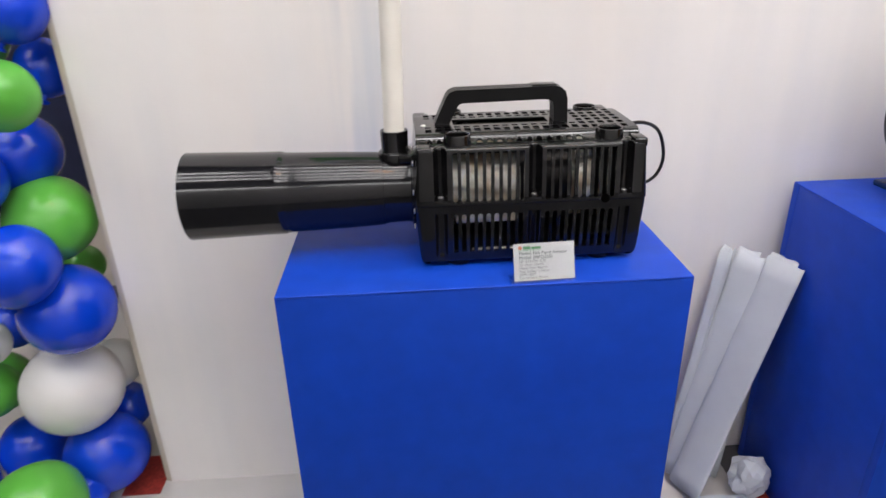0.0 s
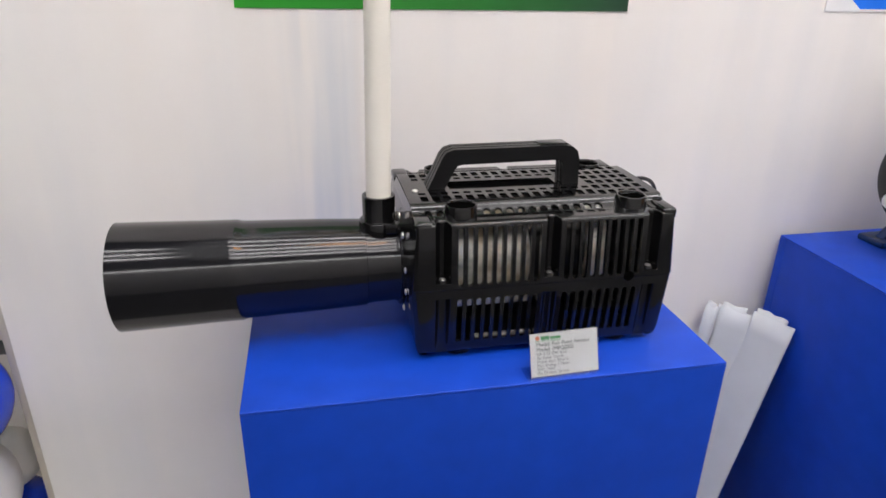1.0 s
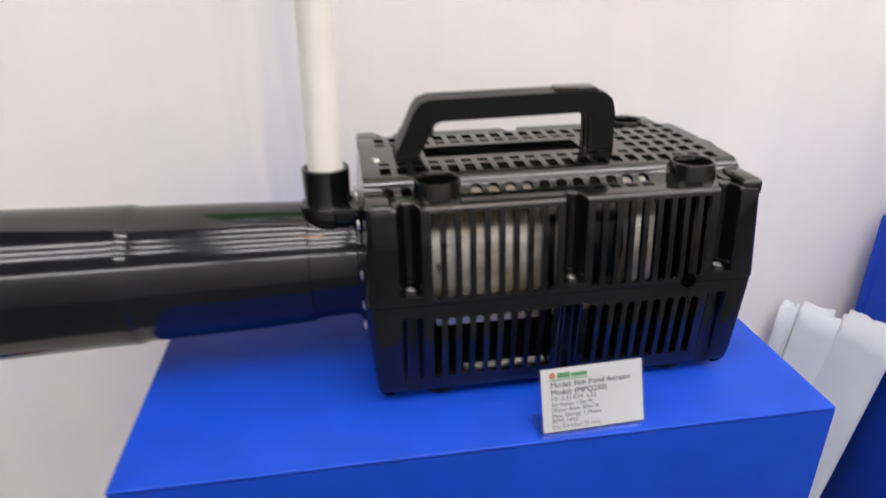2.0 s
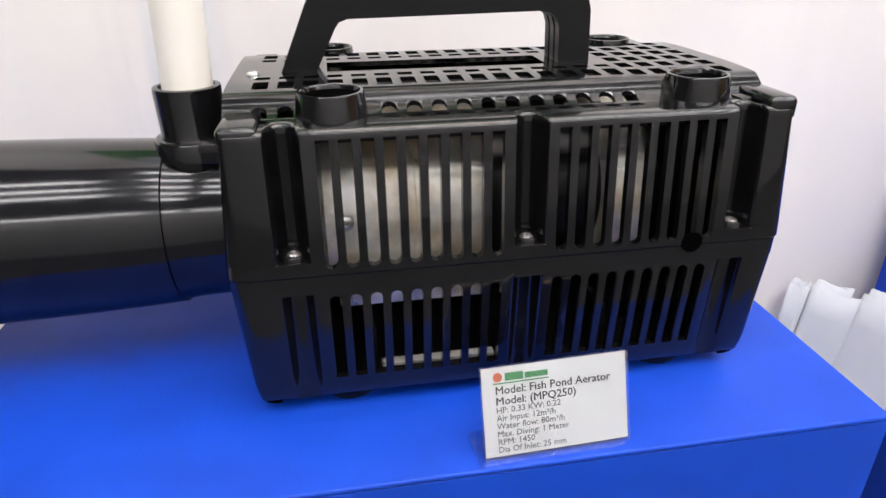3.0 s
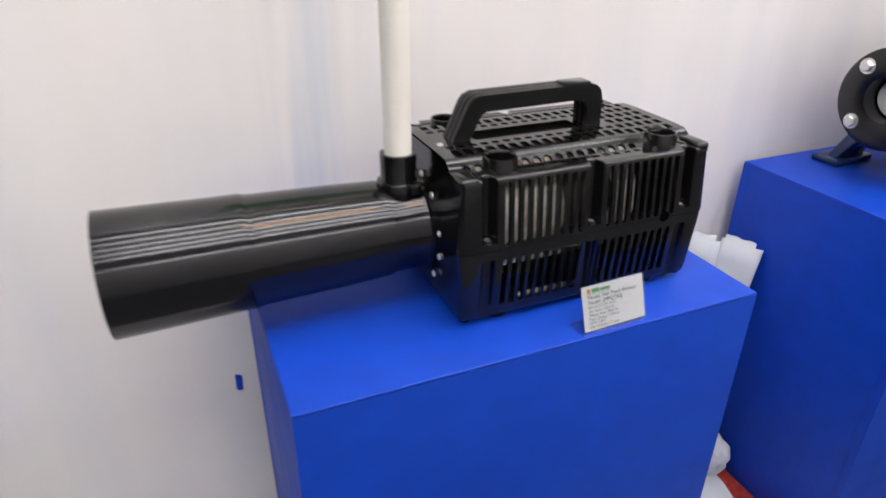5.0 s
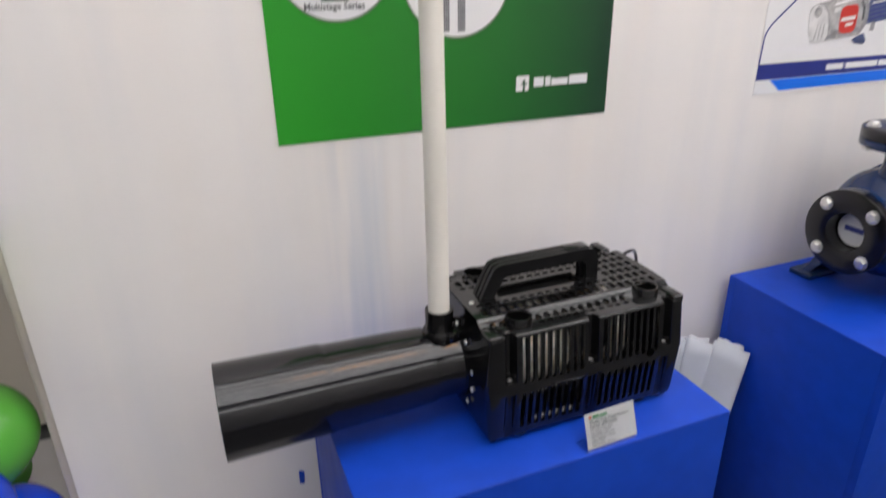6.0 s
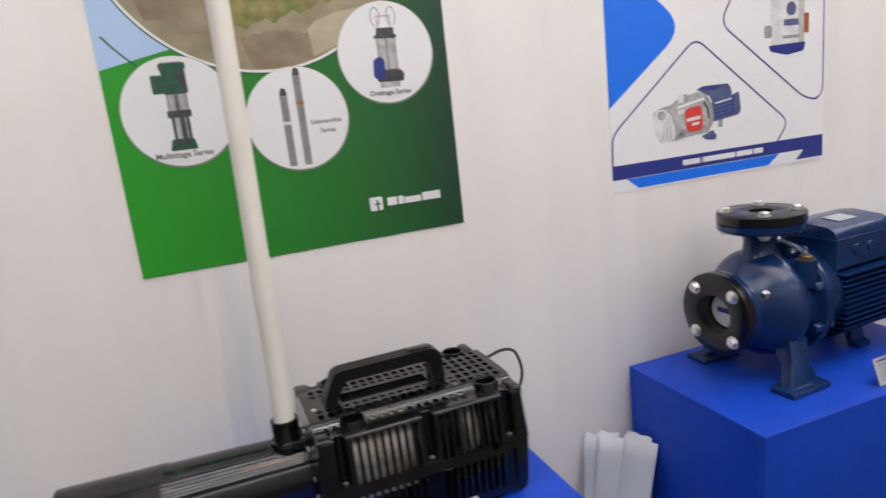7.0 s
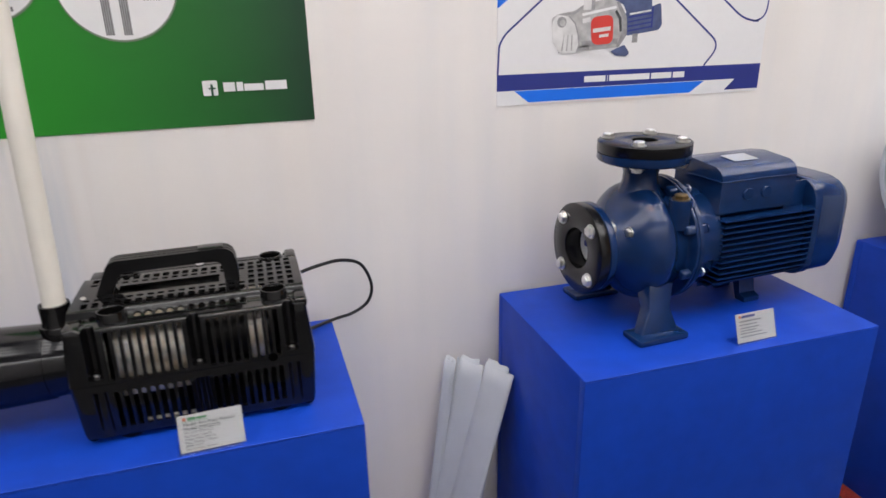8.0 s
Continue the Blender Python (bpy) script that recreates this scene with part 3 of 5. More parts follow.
# carrying handle: a core between three ribs
OUT = [(-0.0655, 0.884), (-0.0445, 0.930), (-0.0395, 0.9365), (-0.0300, 0.9400), (0.122, 0.9415), (0.132, 0.9395), (0.1395, 0.9335), (0.1430, 0.922), (0.1445, 0.884)]
INN = [(-0.0430, 0.884), (-0.0275, 0.914), (-0.0245, 0.918), (-0.0190, 0.9198), (0.108, 0.9218), (0.1145, 0.9207), (0.1195, 0.917), (0.1215, 0.911), (0.1225, 0.884)]
handle = None
for y0, y1, grow in ((-0.0150, -0.0070, 0), (-0.0070, -0.0040, 1), (-0.0040, 0.0040, 0), (0.0040, 0.0070, 1), (0.0070, 0.0150, 0)):
    bm = bmesh.new()
    o = [Vector((x, z)) for x, z in OUT]
    q = [Vector((x, z)) for x, z in INN]
    if grow:
        o, q = [a + (b - a) * 0.11 for a, b in zip(o, q)], [b + (a - b) * 0.06 for a, b in zip(o, q)]
    vs = [[bm.verts.new((p.x, YD + y, p.y)) for p in lst] for y in (y0, y1) for lst in (o, q)]
    a, b, c, d = vs
    for i in range(len(o) - 1):
        for s, t in ((a, b), (c, d), (a, c), (b, d)):
            bm.faces.new((s[i], s[i + 1], t[i + 1], t[i]))
    bm.faces.new((a[0], b[0], d[0], c[0])), bm.faces.new((a[-1], b[-1], d[-1], c[-1]))
    if not grow:
        bmesh.ops.bevel(bm, geom=[e for e in bm.edges if e.calc_face_angle(0) > 1.0], offset=0.0014, segments=2, affect="EDGES", profile=0.5)
    ob = part("handle" if handle is None else "handle_rib", bm, SATIN, aerator if handle is None else handle)
    handle = handle or ob
bm = bmesh.new()
box(bm, 0.088, 0.126, YD - 0.011, YD + 0.011, 0.9405, 0.9435, 0.0012)
part("grip_cap", bm, PLASTIC, handle)


def screw(x, y, z, m, parent, r=0.0042, mat=ZINC, label="bright zinc screw"):
    bm = bmesh.new()
    lathe(bm, [(r, 0), (r, 0.0008), (r * 0.8, 0.0019), (r * 0.38, 0.0023), (r * 0.3, 0.0012), (0, 0.0012)], pose(x, y, z) @ m, 16)
    part("screw", bm, mat, parent, label)


for g0, g1 in GROOVES:
    sx = 0.5 * (g0 + g1)
    bm = bmesh.new()
    lathe(bm, [(0.0074, -0.004), (0.0074, 0.0022), (0.0068, 0.0030), (0.0056, 0.0030), (0.0052, 0.0010), (0, 0.0010)], pose(sx, YF + 0.0095, 0.8012), 24)
    boss = part("screw_boss", bm, PLASTIC, aerator)
    screw(sx, YF + 0.0095, 0.8024, Matrix.Identity(4), boss, 0.0042, DULL, "dull steel screw")
screw(-0.081, YD - 0.018, 0.8880, Matrix.Identity(4), aerator)
# flat black disc painted for the shade of an opening; no hole is cut
bm = bmesh.new()
lathe(bm, [(0.0068, -0.001), (0.0068, 0.0003), (0, 0.0003)], pose(0.1815, 0.9549, 0.7945, 90), 24)
part("hole_shade_disc", bm, VOID, aerator, "black disc painted as the shade of a round opening")
for fx in (-0.035, 0.185):
    for fy in (YF + 0.035, YB - 0.035):
        bm = bmesh.new()
        lathe(bm, [(0, 0.690), (0.019, 0.690), (0.021, 0.6925), (0.021, 0.699), (0, 0.699)], pose(fx, fy, 0), 24)
        part("foot", bm, SATIN, aerator)

# motor behind the slots
bm = bmesh.new()
lathe(bm, [(0, -0.046), (0.062, -0.046), (0.065, -0.043), (0.065, -0.020), (0.0662, -0.019), (0.0662, 0.014), (0.065, 0.015), (0.065, 0.060), (0.062, 0.063), (0, 0.063)], pose(0, YC - 0.018, 0.797) @ ALONG_X, 56)
motor = part("motor", bm, CAST, aerator, "dull aluminium motor can behind the slots")
bm = bmesh.new()
lathe(bm, [(0.045, 0.147), (0.062, 0.148), (0.066, 0.151), (0.066, 0.173), (0.062, 0.177), (0.045, 0.178)], pose(0, YC - 0.01, 0.798) @ ALONG_X, 48, True)
part("end_ring", bm, CAST, motor, "polished motor end ring")
bm = bmesh.new()
lathe(bm, [(0, 0.063), (0.050, 0.063), (0.050, 0.185), (0.040, 0.195), (0, 0.195)], pose(0, YC - 0.01, 0.798) @ ALONG_X, 40)
part("impeller_housing", bm, SATIN, motor, "black impeller housing")
# added plate: gives the bright patch of the motor's lit lower side
bm = bmesh.new()
box(bm, -0.038, 0.058, 0.983, 0.987, 0.7540, 0.7760, 0.001)
part("lit_motor_patch", bm, CAST, motor, "added aluminium plate standing in for the motor's lit lower side")
bm = bmesh.new()
box(bm, -0.014, 0.062, 0.974, 0.981, 0.7105, 0.7135, 0.0008)
part("mounting_strip", bm, CAST, motor, "bare aluminium mounting strip")
screw(-0.030, YC - 0.0825, 0.806, pose(0, 0, 0, 90), motor, 0.005)

# outlet duct: flange, cone, sleeve, open bell
bm = bmesh.new()
lathe(bm, [(0.0, 0.0), (0.0610, 0.0), (0.0615, 0.001), (0.0615, 0.0045), (0.0605, 0.0055), (0.057, 0.006), (0.0555, 0.012), (0.0562, 0.040), (0.0575, 0.0490), (0.0590, 0.0496), (0.0597, 0.060), (0.0620, 0.110), (0.0642, 0.190), (0.0646, 0.203), (0.0652, 0.207), (0.0664, 0.2105), (0.0668, 0.2150), (0.0667, 0.2210), (0.0672, 0.25), (0.0690, 0.310), (0.0700, 0.357), (0.0702, 0.360), (0.0690, 0.3605), (0.0660, 0.359), (0.0600, 0.16), (0.052, 0.05), (0.0, 0.03)],
      pose(X0 + 0.003, YC, AX) @ TOWARD_X, 144)
duct = part("outlet_duct", bm, DUCT, aerator, "glossy black flared outlet duct")
for a in (168, 193, 222, 130, 100, 60, 20, 330, 290):
    y, z = YC + 0.0705 * math.cos(radians(a)), AX + 0.0705 * math.sin(radians(a))
    screw(X0 + 0.0012, y, z, TOWARD_X, duct)
# socket for the riser pipe
PX, PY = -0.1265, 1.074
bm = bmesh.new()
lathe(bm, [(0, 0.826), (0.026, 0.826), (0.0265, 0.830), (0.0262, 0.8445), (0.025, 0.8465), (0.0225, 0.847), (0.0212, 0.850), (0.0218, 0.8775), (0.0214, 0.8795), (0.0180, 0.8798), (0.0176, 0.878), (0.0176, 0.84), (0, 0.84)], pose(PX, PY, 0), 40)
part("pipe_socket", bm, PLASTIC, aerator)
bm = bmesh.new()
box(bm, PX + 0.004, X0 + 0.012, PY - 0.0255, PY + 0.0255, 0.832, 0.8462, 0.002)
part("socket_bracket", bm, PLASTIC, aerator)
bm = bmesh.new()
tube(bm, smooth_path([(0.2470, 1.172, 0.842), (0.278, 1.180, 0.847), (0.325, 1.208, 0.842), (0.368, 1.243, 0.815), (0.390, 1.262, 0.762), (0.382, 1.268, 0.722), (0.350, 1.266, 0.702), (0.315, 1.262, 0.6965), (0.285, 1.250, 0.695), (0.255, 1.235, 0.6945)]), 0.0033, 10)
part("power_cable", bm, SATIN, aerator, "thin black looping power cable")

bm = bmesh.new()
lathe(bm, [(0, 0.841), (0.0163, 0.841), (0.0163, 2.1), (0.0135, 2.1), (0.0135, 0.86), (0, 0.86)], pose(PX, PY, 0.86, -4.0, 1.1) @ pose(0, 0, -0.86), 40)
solid("riser_pipe", bm, PVC, "ivory white PVC riser pipe standing in the aerator", "pipe")


# ---- cards in acrylic holders ----
def card_holder(m, label, lines):
    ob = thing("card_holder", label, "info card", m, "info cards")
    tilt = pose(0, 0, 0.0015, 71)
    bm = bmesh.new()
    box(bm, 0, 0.091, 0, 0.056, -0.0014, -0.0004)
    part("front_sheet", bm, ACRYL, ob, m=tilt @ pose(0, 0, 0.0022)).visible_shadow = False
    bm = bmesh.new()
    box(bm, 0.001, 0.090, 0.0015, 0.0553, -0.0006, 0.0)
    part("card", bm, CARD, ob, "printed white card", m=tilt)
    bm = bmesh.new()
    box(bm, 0, 0.091, 0, 0.056, -0.002, -0.001)
    part("back_sheet", bm, ACRYL, ob, m=tilt).visible_shadow = False
    bm = bmesh.new()
    box(bm, -0.004, 0.087, -0.004, 0.026, 0.0004, 0.0016)
    part("foot_sheet", bm, ACRYL, ob, m=pose(0, 0, 0)).visible_shadow = False
    for kind, x, y, s, text, bold in lines:
        if kind == "text":
            letters("line_of_writing", text, s, INK if s > 0.006 else SMALL_INK, ob, tilt @ pose(x, y, 0.0003))
            if bold:
                # heavier strokes: the same line again, a hair to the side
                letters("line_of_writing", text, s, INK, ob, tilt @ pose(x + 0.00016, y + 0.00005, 0.00022))
        else:
            bm = bmesh.new()
            box(bm, x, x + text, y, y + s, 0.0001, 0.0004)
            part("printed_bar", bm, bold, ob, m=tilt)
    bm = bmesh.new()
    lathe(bm, [(0, 0.0004), (0.0028, 0.0004), (0.0028, 0.0001), (0, 0.0001)], pose(0.0105, 0.0495, 0), 20)
    part("emblem", bm, LOGO_R, ob, m=tilt)
    return ob


card_holder(pose(0.0385, 0.8985, 0.690, 0, 0, 2.0), "white aerator info card in a clear acrylic stand", [
    ("bar", 0.0150, 0.0470, 0.0046, 0.011, LOGO_G), ("bar", 0.0270, 0.0472, 0.0034, 0.014, LOGO_G), ("bar", 0.0075, 0.0454, 0.0006, 0.034, LOGO_G),
    ("text", 0.0085, 0.0392, 0.0068, "Model: Fish Pond Aerator", 0.0001), ("text", 0.0085, 0.0328, 0.0068, "Model: (MPQ250)", 0.0001),
    ("text", 0.0085, 0.0278, 0.0052, "HP: 0.33 KW: 0.22", 0), ("text", 0.0085, 0.0230, 0.0052, "Air Input: 12m\u00b3/h", 0),
    ("text", 0.0085, 0.0182, 0.0052, "Water flow: 80m\u00b3/h", 0), ("text", 0.0085, 0.0134, 0.0052, "Max. Diving: 1 Meter", 0),
    ("text", 0.0085, 0.0086, 0.0052, "RPM: 1450", 0), ("text", 0.0085, 0.0038, 0.0052, "Dia Of Inlet: 25 mm", 0)])
card_holder(pose(1.008, 0.912, 0.690, 0, 0, 2.0), "small white info card in a clear stand before the pump", [
    ("bar", 0.0150, 0.0470, 0.0046, 0.030, P_NAVY), ("bar", 0.0085, 0.0392, 0.0030, 0.050, P_GREY), ("bar", 0.0085, 0.0330, 0.0024, 0.040, P_GREY),
    ("bar", 0.0085, 0.0270, 0.0022, 0.044, P_GREY), ("bar", 0.0085, 0.0220, 0.0022, 0.036, P_GREY), ("bar", 0.0085, 0.0170, 0.0022, 0.050, P_GREY), ("bar", 0.0085, 0.0110, 0.0022, 0.060, P_GREY)])

# ---- centrifugal pump ----
pump = thing("centrifugal_pump", "dark blue cast iron centrifugal pump with finned motor", "water pump", pose(0.763, 1.097, 0.850, 0, 0, 3.2))
bm = bmesh.new()
lathe(bm, [(0.045, 0.036), (0.054, 0.040), (0.057, 0.050), (0.064, 0.062), (0.080, 0.076), (0.094, 0.088), (0.105, 0.099), (0.1125, 0.110), (0.1160, 0.120), (0.1165, 0.130), (0.1150, 0.140), (0.1105, 0.147), (0.1060, 0.151), (0.1040, 0.157), (0.1040, 0.178), (0.1085, 0.182), (0.1220, 0.1825), (0.1235, 0.184), (0.1235, 0.188), (0, 0.188)], ALONG_X, 64)
volute = part("volute", bm, PUMP, pump, "rounded dark blue pump casing")
bm = bmesh.new()
lathe(bm, [(0.050, 0.0), (0.052, 0.07), (0.0455, 0.092), (0.038, 0.108), (0.0335, 0.122), (0.0330, 0.136), (0.0360, 0.147), (0.046, 0.155), (0.050, 0.158), (0.0, 0.158)], pose(0.135, 0, 0), 48)
part("discharge_neck", bm, PUMP, volute)
bm = bmesh.new()
lathe(bm, [(0, 0.003), (0.1215, 0.003), (0.1240, 0.004), (0.1245, 0.006), (0.1245, 0.012), (0.1220, 0.014), (0.106, 0.017), (0.104, 0.03), (0.100, 0.065), (0.0, 0.065)], pose(0.186, 0, 0) @ ALONG_X, 64)
adapter = part("casing_cover", bm, PUMP, pump)
for k in range(8):
    a = radians(22.5 + 45 * k)
    bm = bmesh.new()
    box(bm, -0.026, 0.023, -0.008, 0.008, -0.010, 0.009, 0.005, 3)
    lug = part("lug", bm, PUMP, adapter, m=pose(0.190, 0.1135 * math.cos(a), 0.1135 * math.sin(a), math.degrees(a)))
    bm = bmesh.new()
    hexbolt(bm, pose(0.0225, 0, 0) @ ALONG_X, 0.0068, 0.006)
    part("bolt", bm, PUMP if k % 2 else ZINC, lug)


def flange(name, m, hole, bolt_turn):
    bm = bmesh.new()
    lathe(bm, [(0.0, -0.013), (hole - 0.004, -0.013), (hole - 0.002, 0.021), (hole, 0.0222), (0.0845, 0.0222), (0.0875, 0.0200), (0.0875, 0.0025), (0.0865, 0.001), (0.048, 0.001), (0.048, -0.014), (0.0, -0.014)], m, 64)
    ob = part(name, bm, PUMPB, pump, "black counter flange")
    bm = bmesh.new()
    lathe(bm, [(0.050, -0.018), (0.080, -0.018), (0.0855, -0.015), (0.0870, -0.012), (0.0870, -0.001), (0.0855, 0.0), (0.050, 0.0)], m, 64, True)
    part("casing_flange", bm, PUMP, ob, "dark blue flange rim")
    for k in range(4):
        t = m @ pose(0, 0, 0, 0, 0, bolt_turn + 90 * k) @ pose(0.0685, 0, 0.0222)
        bm = bmesh.new()
        hexbolt(bm, t, 0.0108, 0.009)
        part("bolt", bm, ZINC, ob, "bright zinc bolt")
        bm = bmesh.new()
        hexbolt(bm, t @ pose(0, 0, -0.0405, 180), 0.0108, 0.009)
        part("nut", bm, ZINC, ob, "bright zinc nut")
    return ob


suction = flange("suction_flange", pose(0.022, 0, 0) @ TOWARD_X, 0.042, 45)
bm = bmesh.new()
lathe(bm, [(0, 0.0), (0.035, 0.0), (0.035, -0.002), (0, -0.002)], pose(0.0320, 0, 0) @ TOWARD_X, 40)
part("bore_plug", bm, PLUG, suction, "pale plastic bore plug")
bm = bmesh.new()
box(bm, 0.0312, 0.0318, -0.020, 0.020, -0.005, 0.006)
part("printed_bar", bm, P_NAVY, suction)
flange("discharge_flange", pose(0.138, 0, 0.1765), 0.026, 45)
bm = bmesh.new()
lathe(bm, [(0, 0), (0.020, 0.0), (0.021, 0.004), (0.021, 0.055), (0, 0.055)], pose(0.165, -0.085, 0.045), 28)
boss = part("filler_boss", bm, PUMP, pump)
bm = bmesh.new()
hexbolt(bm, pose(0.165, -0.085, 0.100), 0.013, 0.010)
part("filler_plug", bm, BRASS, boss, "brass filler plug")
bm = bmesh.new()
hexbolt(bm, pose(0.075, -0.062, 0.040) @ TOWARD_X, 0.009, 0.008)
part("gauge_plug", bm, ZINC, volute)
# legs under the casing
for sy in (-1, 1):
    bm = bmesh.new()
    top = [(0.105, sy * 0.050, -0.070), (0.160, sy * 0.050, -0.070), (0.160, sy * 0.095, -0.060), (0.105, sy * 0.095, -0.060)]
    low = [(0.072, sy * 0.100, -0.148), (0.165, sy * 0.100, -0.148), (0.160, sy * 0.122, -0.148), (0.077, sy * 0.122, -0.148)]
    mid = [(0.098, sy * 0.080, -0.110), (0.150, sy * 0.080, -0.110), (0.148, sy * 0.108, -0.105), (0.100, sy * 0.108, -0.105)]
    rings = [[bm.verts.new(p) for p in q] for q in (top, mid, low)]
    for a, b in zip(rings, rings[1:]):
        for k in range(4):
            bm.faces.new((a[k], a[(k + 1) % 4], b[(k + 1) % 4], b[k]))
    bm.faces.new(rings[0]), bm.faces.new(rings[-1])
    bmesh.ops.bevel(bm, geom=list(bm.edges), offset=0.004, segments=2, affect="EDGES", profile=0.5)
    leg = part("leg", bm, PUMP, pump)
    bm = bmesh.new()
    box(bm, 0.060, 0.170, min(sy * 0.085, sy * 0.142), max(sy * 0.085, sy * 0.142), -0.160, -0.147, 0.004)
    part("foot_pad", bm, PUMP, leg)
# motor
bm = bmesh.new()
lathe(bm, [(0, 0.243), (0.094, 0.243), (0.100, 0.247), (0.100, 0.262), (0.088, 0.265), (0.088, 0.490), (0, 0.490)], ALONG_X, 64)
pmotor = part("motor", bm, PUMP, pump, "finned dark blue electric motor")
for sy in (-1, 1):
    for k in range(13):
        z = -0.092 + 0.0118 * k
        inner = math.sqrt(max(0.0, 0.087 ** 2 - min(abs(z), 0.0869) ** 2))
        outer = 0.108 - 0.030 * max(0.0, (abs(z) - 0.060) / 0.032) ** 2
        bm = bmesh.new()
        box(bm, 0.256, 0.486, min(sy * inner, sy * outer), max(sy * inner, sy * outer), z - 0.0012, z + 0.0012)
        part("fin", bm, PUMP, pmotor, smooth=0)
for k in range(7):
    y = -0.054 + 0.018 * k
    bm = bmesh.new()
    box(bm, 0.256, 0.486, y - 0.0013, y + 0.0013, -0.101, -0.066)
    part("fin", bm, PUMP, pmotor, smooth=0)
for k in range(6):
    y = -0.072 + 0.018 * k
    bm = bmesh.new()
    box(bm, 0.43, 0.486, y - 0.0013, y + 0.0013, 0.045, 0.102)
    part("fin", bm, PUMP, pmotor, smooth=0)
bm = bmesh.new()


def squircle(r, e=4.6, n=64):
    out = []
    for k in range(n):
        a = 2 * math.pi * k / n
        c, d = math.cos(a), math.sin(a)
        q = r / (abs(c) ** e + abs(d) ** e) ** (1 / e)
        out.append((q * c, q * d))
    return out


rings = [[bm.verts.new((x, y, z)) for y, z in squircle(r)] for r, x in ((0.02, 0.4835), (0.095, 0.482), (0.1050, 0.4825), (0.1065, 0.4845), (0.1065, 0.500), (0.1045, 0.5025), (0.1035, 0.560), (0.1000, 0.568), (0.0880, 0.590), (0.0840, 0.594), (0.060, 0.595))]
for u, v in zip(rings, rings[1:]):
    for k in range(len(u)):
        bm.faces.new((u[k], u[(k + 1) % len(u)], v[(k + 1) % len(u)], v[k]))
bm.faces.new(rings[-1])
part("fan_cover", bm, PUMP, pump, "smooth dark blue fan cover")
bm = bmesh.new()
prof = [(-0.088, 0.060), (-0.088, 0.128), (-0.082, 0.140), (-0.066, 0.148), (0.0, 0.154), (0.034, 0.150), (0.044, 0.140), (0.046, 0.060)]
slab(bm, prof, 0.182, Matrix(((0, 0, 1, 0.254), (1, 0, 0, 0), (0, 1, 0, 0), (0, 0, 0, 1))))
bmesh.ops.bevel(bm, geom=[e for e in bm.edges if e.calc_face_angle(0) > 0.9], offset=0.006, segments=3, affect="EDGES", profile=0.5)
tbox = part("terminal_box", bm, PUMP, pump)
bm = bmesh.new()
box(bm, 0.251, 0.439, -0.0905, 0.0485, 0.121, 0.1235, 0.001)
part("lid_edge", bm, PUMP, tbox)
bm = bmesh.new()
slab(bm, [(0, 0), (0.058, 0), (0.058, 0.040), (0, 0.040)], 0.001, pose(0.312, -0.052, 0.1502, 5.2, 0, 0))
part("label_plate", bm, LABEL, tbox, "pale rating label")
for k in range(2):
    bm = bmesh.new()
    lathe(bm, [(0, 0.004), (0.011, 0.004), (0.012, 0.003), (0.012, -0.001), (0, -0.001)], pose(0.318 + 0.045 * k, -0.088, 0.094, 90), 24)
    part("cable_knockout", bm, PUMP, tbox)
bm = bmesh.new()
slab(bm, [(-0.055, -0.160), (-0.055, -0.150), (-0.040, -0.145), (-0.028, -0.085), (0.028, -0.085), (0.040, -0.145), (0.055, -0.150), (0.055, -0.160), (0.030, -0.160), (0.018, -0.125), (-0.018, -0.125), (-0.030, -0.160)], 0.040,
     Matrix(((0, 0, 1, 0.385), (1, 0, 0, 0), (0, 1, 0, 0), (0, 0, 0, 1))))
part("motor_foot", bm, PUMP, pump)

# a pale grey pressure tank lying on the last plinth
tank = thing("pressure_tank", "pale grey steel pressure tank lying on a plinth", "tank", pose(1.705, 1.072, 0.912))
bm = bmesh.new()
lathe(bm, [(0, -0.012), (0.06, -0.011), (0.12, -0.006), (0.175, 0.004), (0.188, 0.010), (0.1885, 0.014), (0.1885, 0.36), (0.17, 0.40), (0.10, 0.43), (0, 0.44)], ALONG_X, 72)
part("shell", bm, TANK, tank)
bm = bmesh.new()
lathe(bm, [(0.186, 0.004), (0.199, 0.005), (0.201, 0.009), (0.201, 0.016), (0.199, 0.020), (0.186, 0.021)], ALONG_X, 72, True)
part("rim", bm, TANK, tank, "raised seam rim")
for x0 in (0.08, 0.30):
    bm = bmesh.new()
    box(bm, x0, x0 + 0.05, -0.11, 0.11, -0.222, -0.15, 0.004)
    part("saddle", bm, TANK, tank)


# ---- posters on the wall: x along the wall, y up ----
def disc(cx, cy, r, n=64, a0=0, a1=360):
    return [(cx + r * math.cos(radians(a0 + (a1 - a0) * k / n)), cy + r * math.sin(radians(a0 + (a1 - a0) * k / n))) for k in range(n)]


def clip_shape(pts, x0, x1, y0, y1):
    for axis, lim, keep in ((0, x0, 1), (0, x1, -1), (1, y0, 1), (1, y1, -1)):
        out = []
        for i, p in enumerate(pts):
            q = pts[i - 1]
            pin, qin = keep * (p[axis] - lim) >= 0, keep * (q[axis] - lim) >= 0
            if pin != qin:
                t = (lim - q[axis]) / (p[axis] - q[axis])
                out.append((q[0] + t * (p[0] - q[0]), q[1] + t * (p[1] - q[1])))
            if pin:
                out.append(p)
        pts = out
    return pts


def rounded(pts, r, n=6):
    out = []
    for i, p in enumerate(pts):
        p, a, b = Vector(p), Vector(pts[i - 1]), Vector(pts[(i + 1) % len(pts)])
        s, e = p + (a - p).normalized() * r, p + (b - p).normalized() * r
        for k in range(n + 1):
            t = k / n
            out.append(tuple((1 - t) ** 2 * s + 2 * t * (1 - t) * p + t * t * e))
    return out


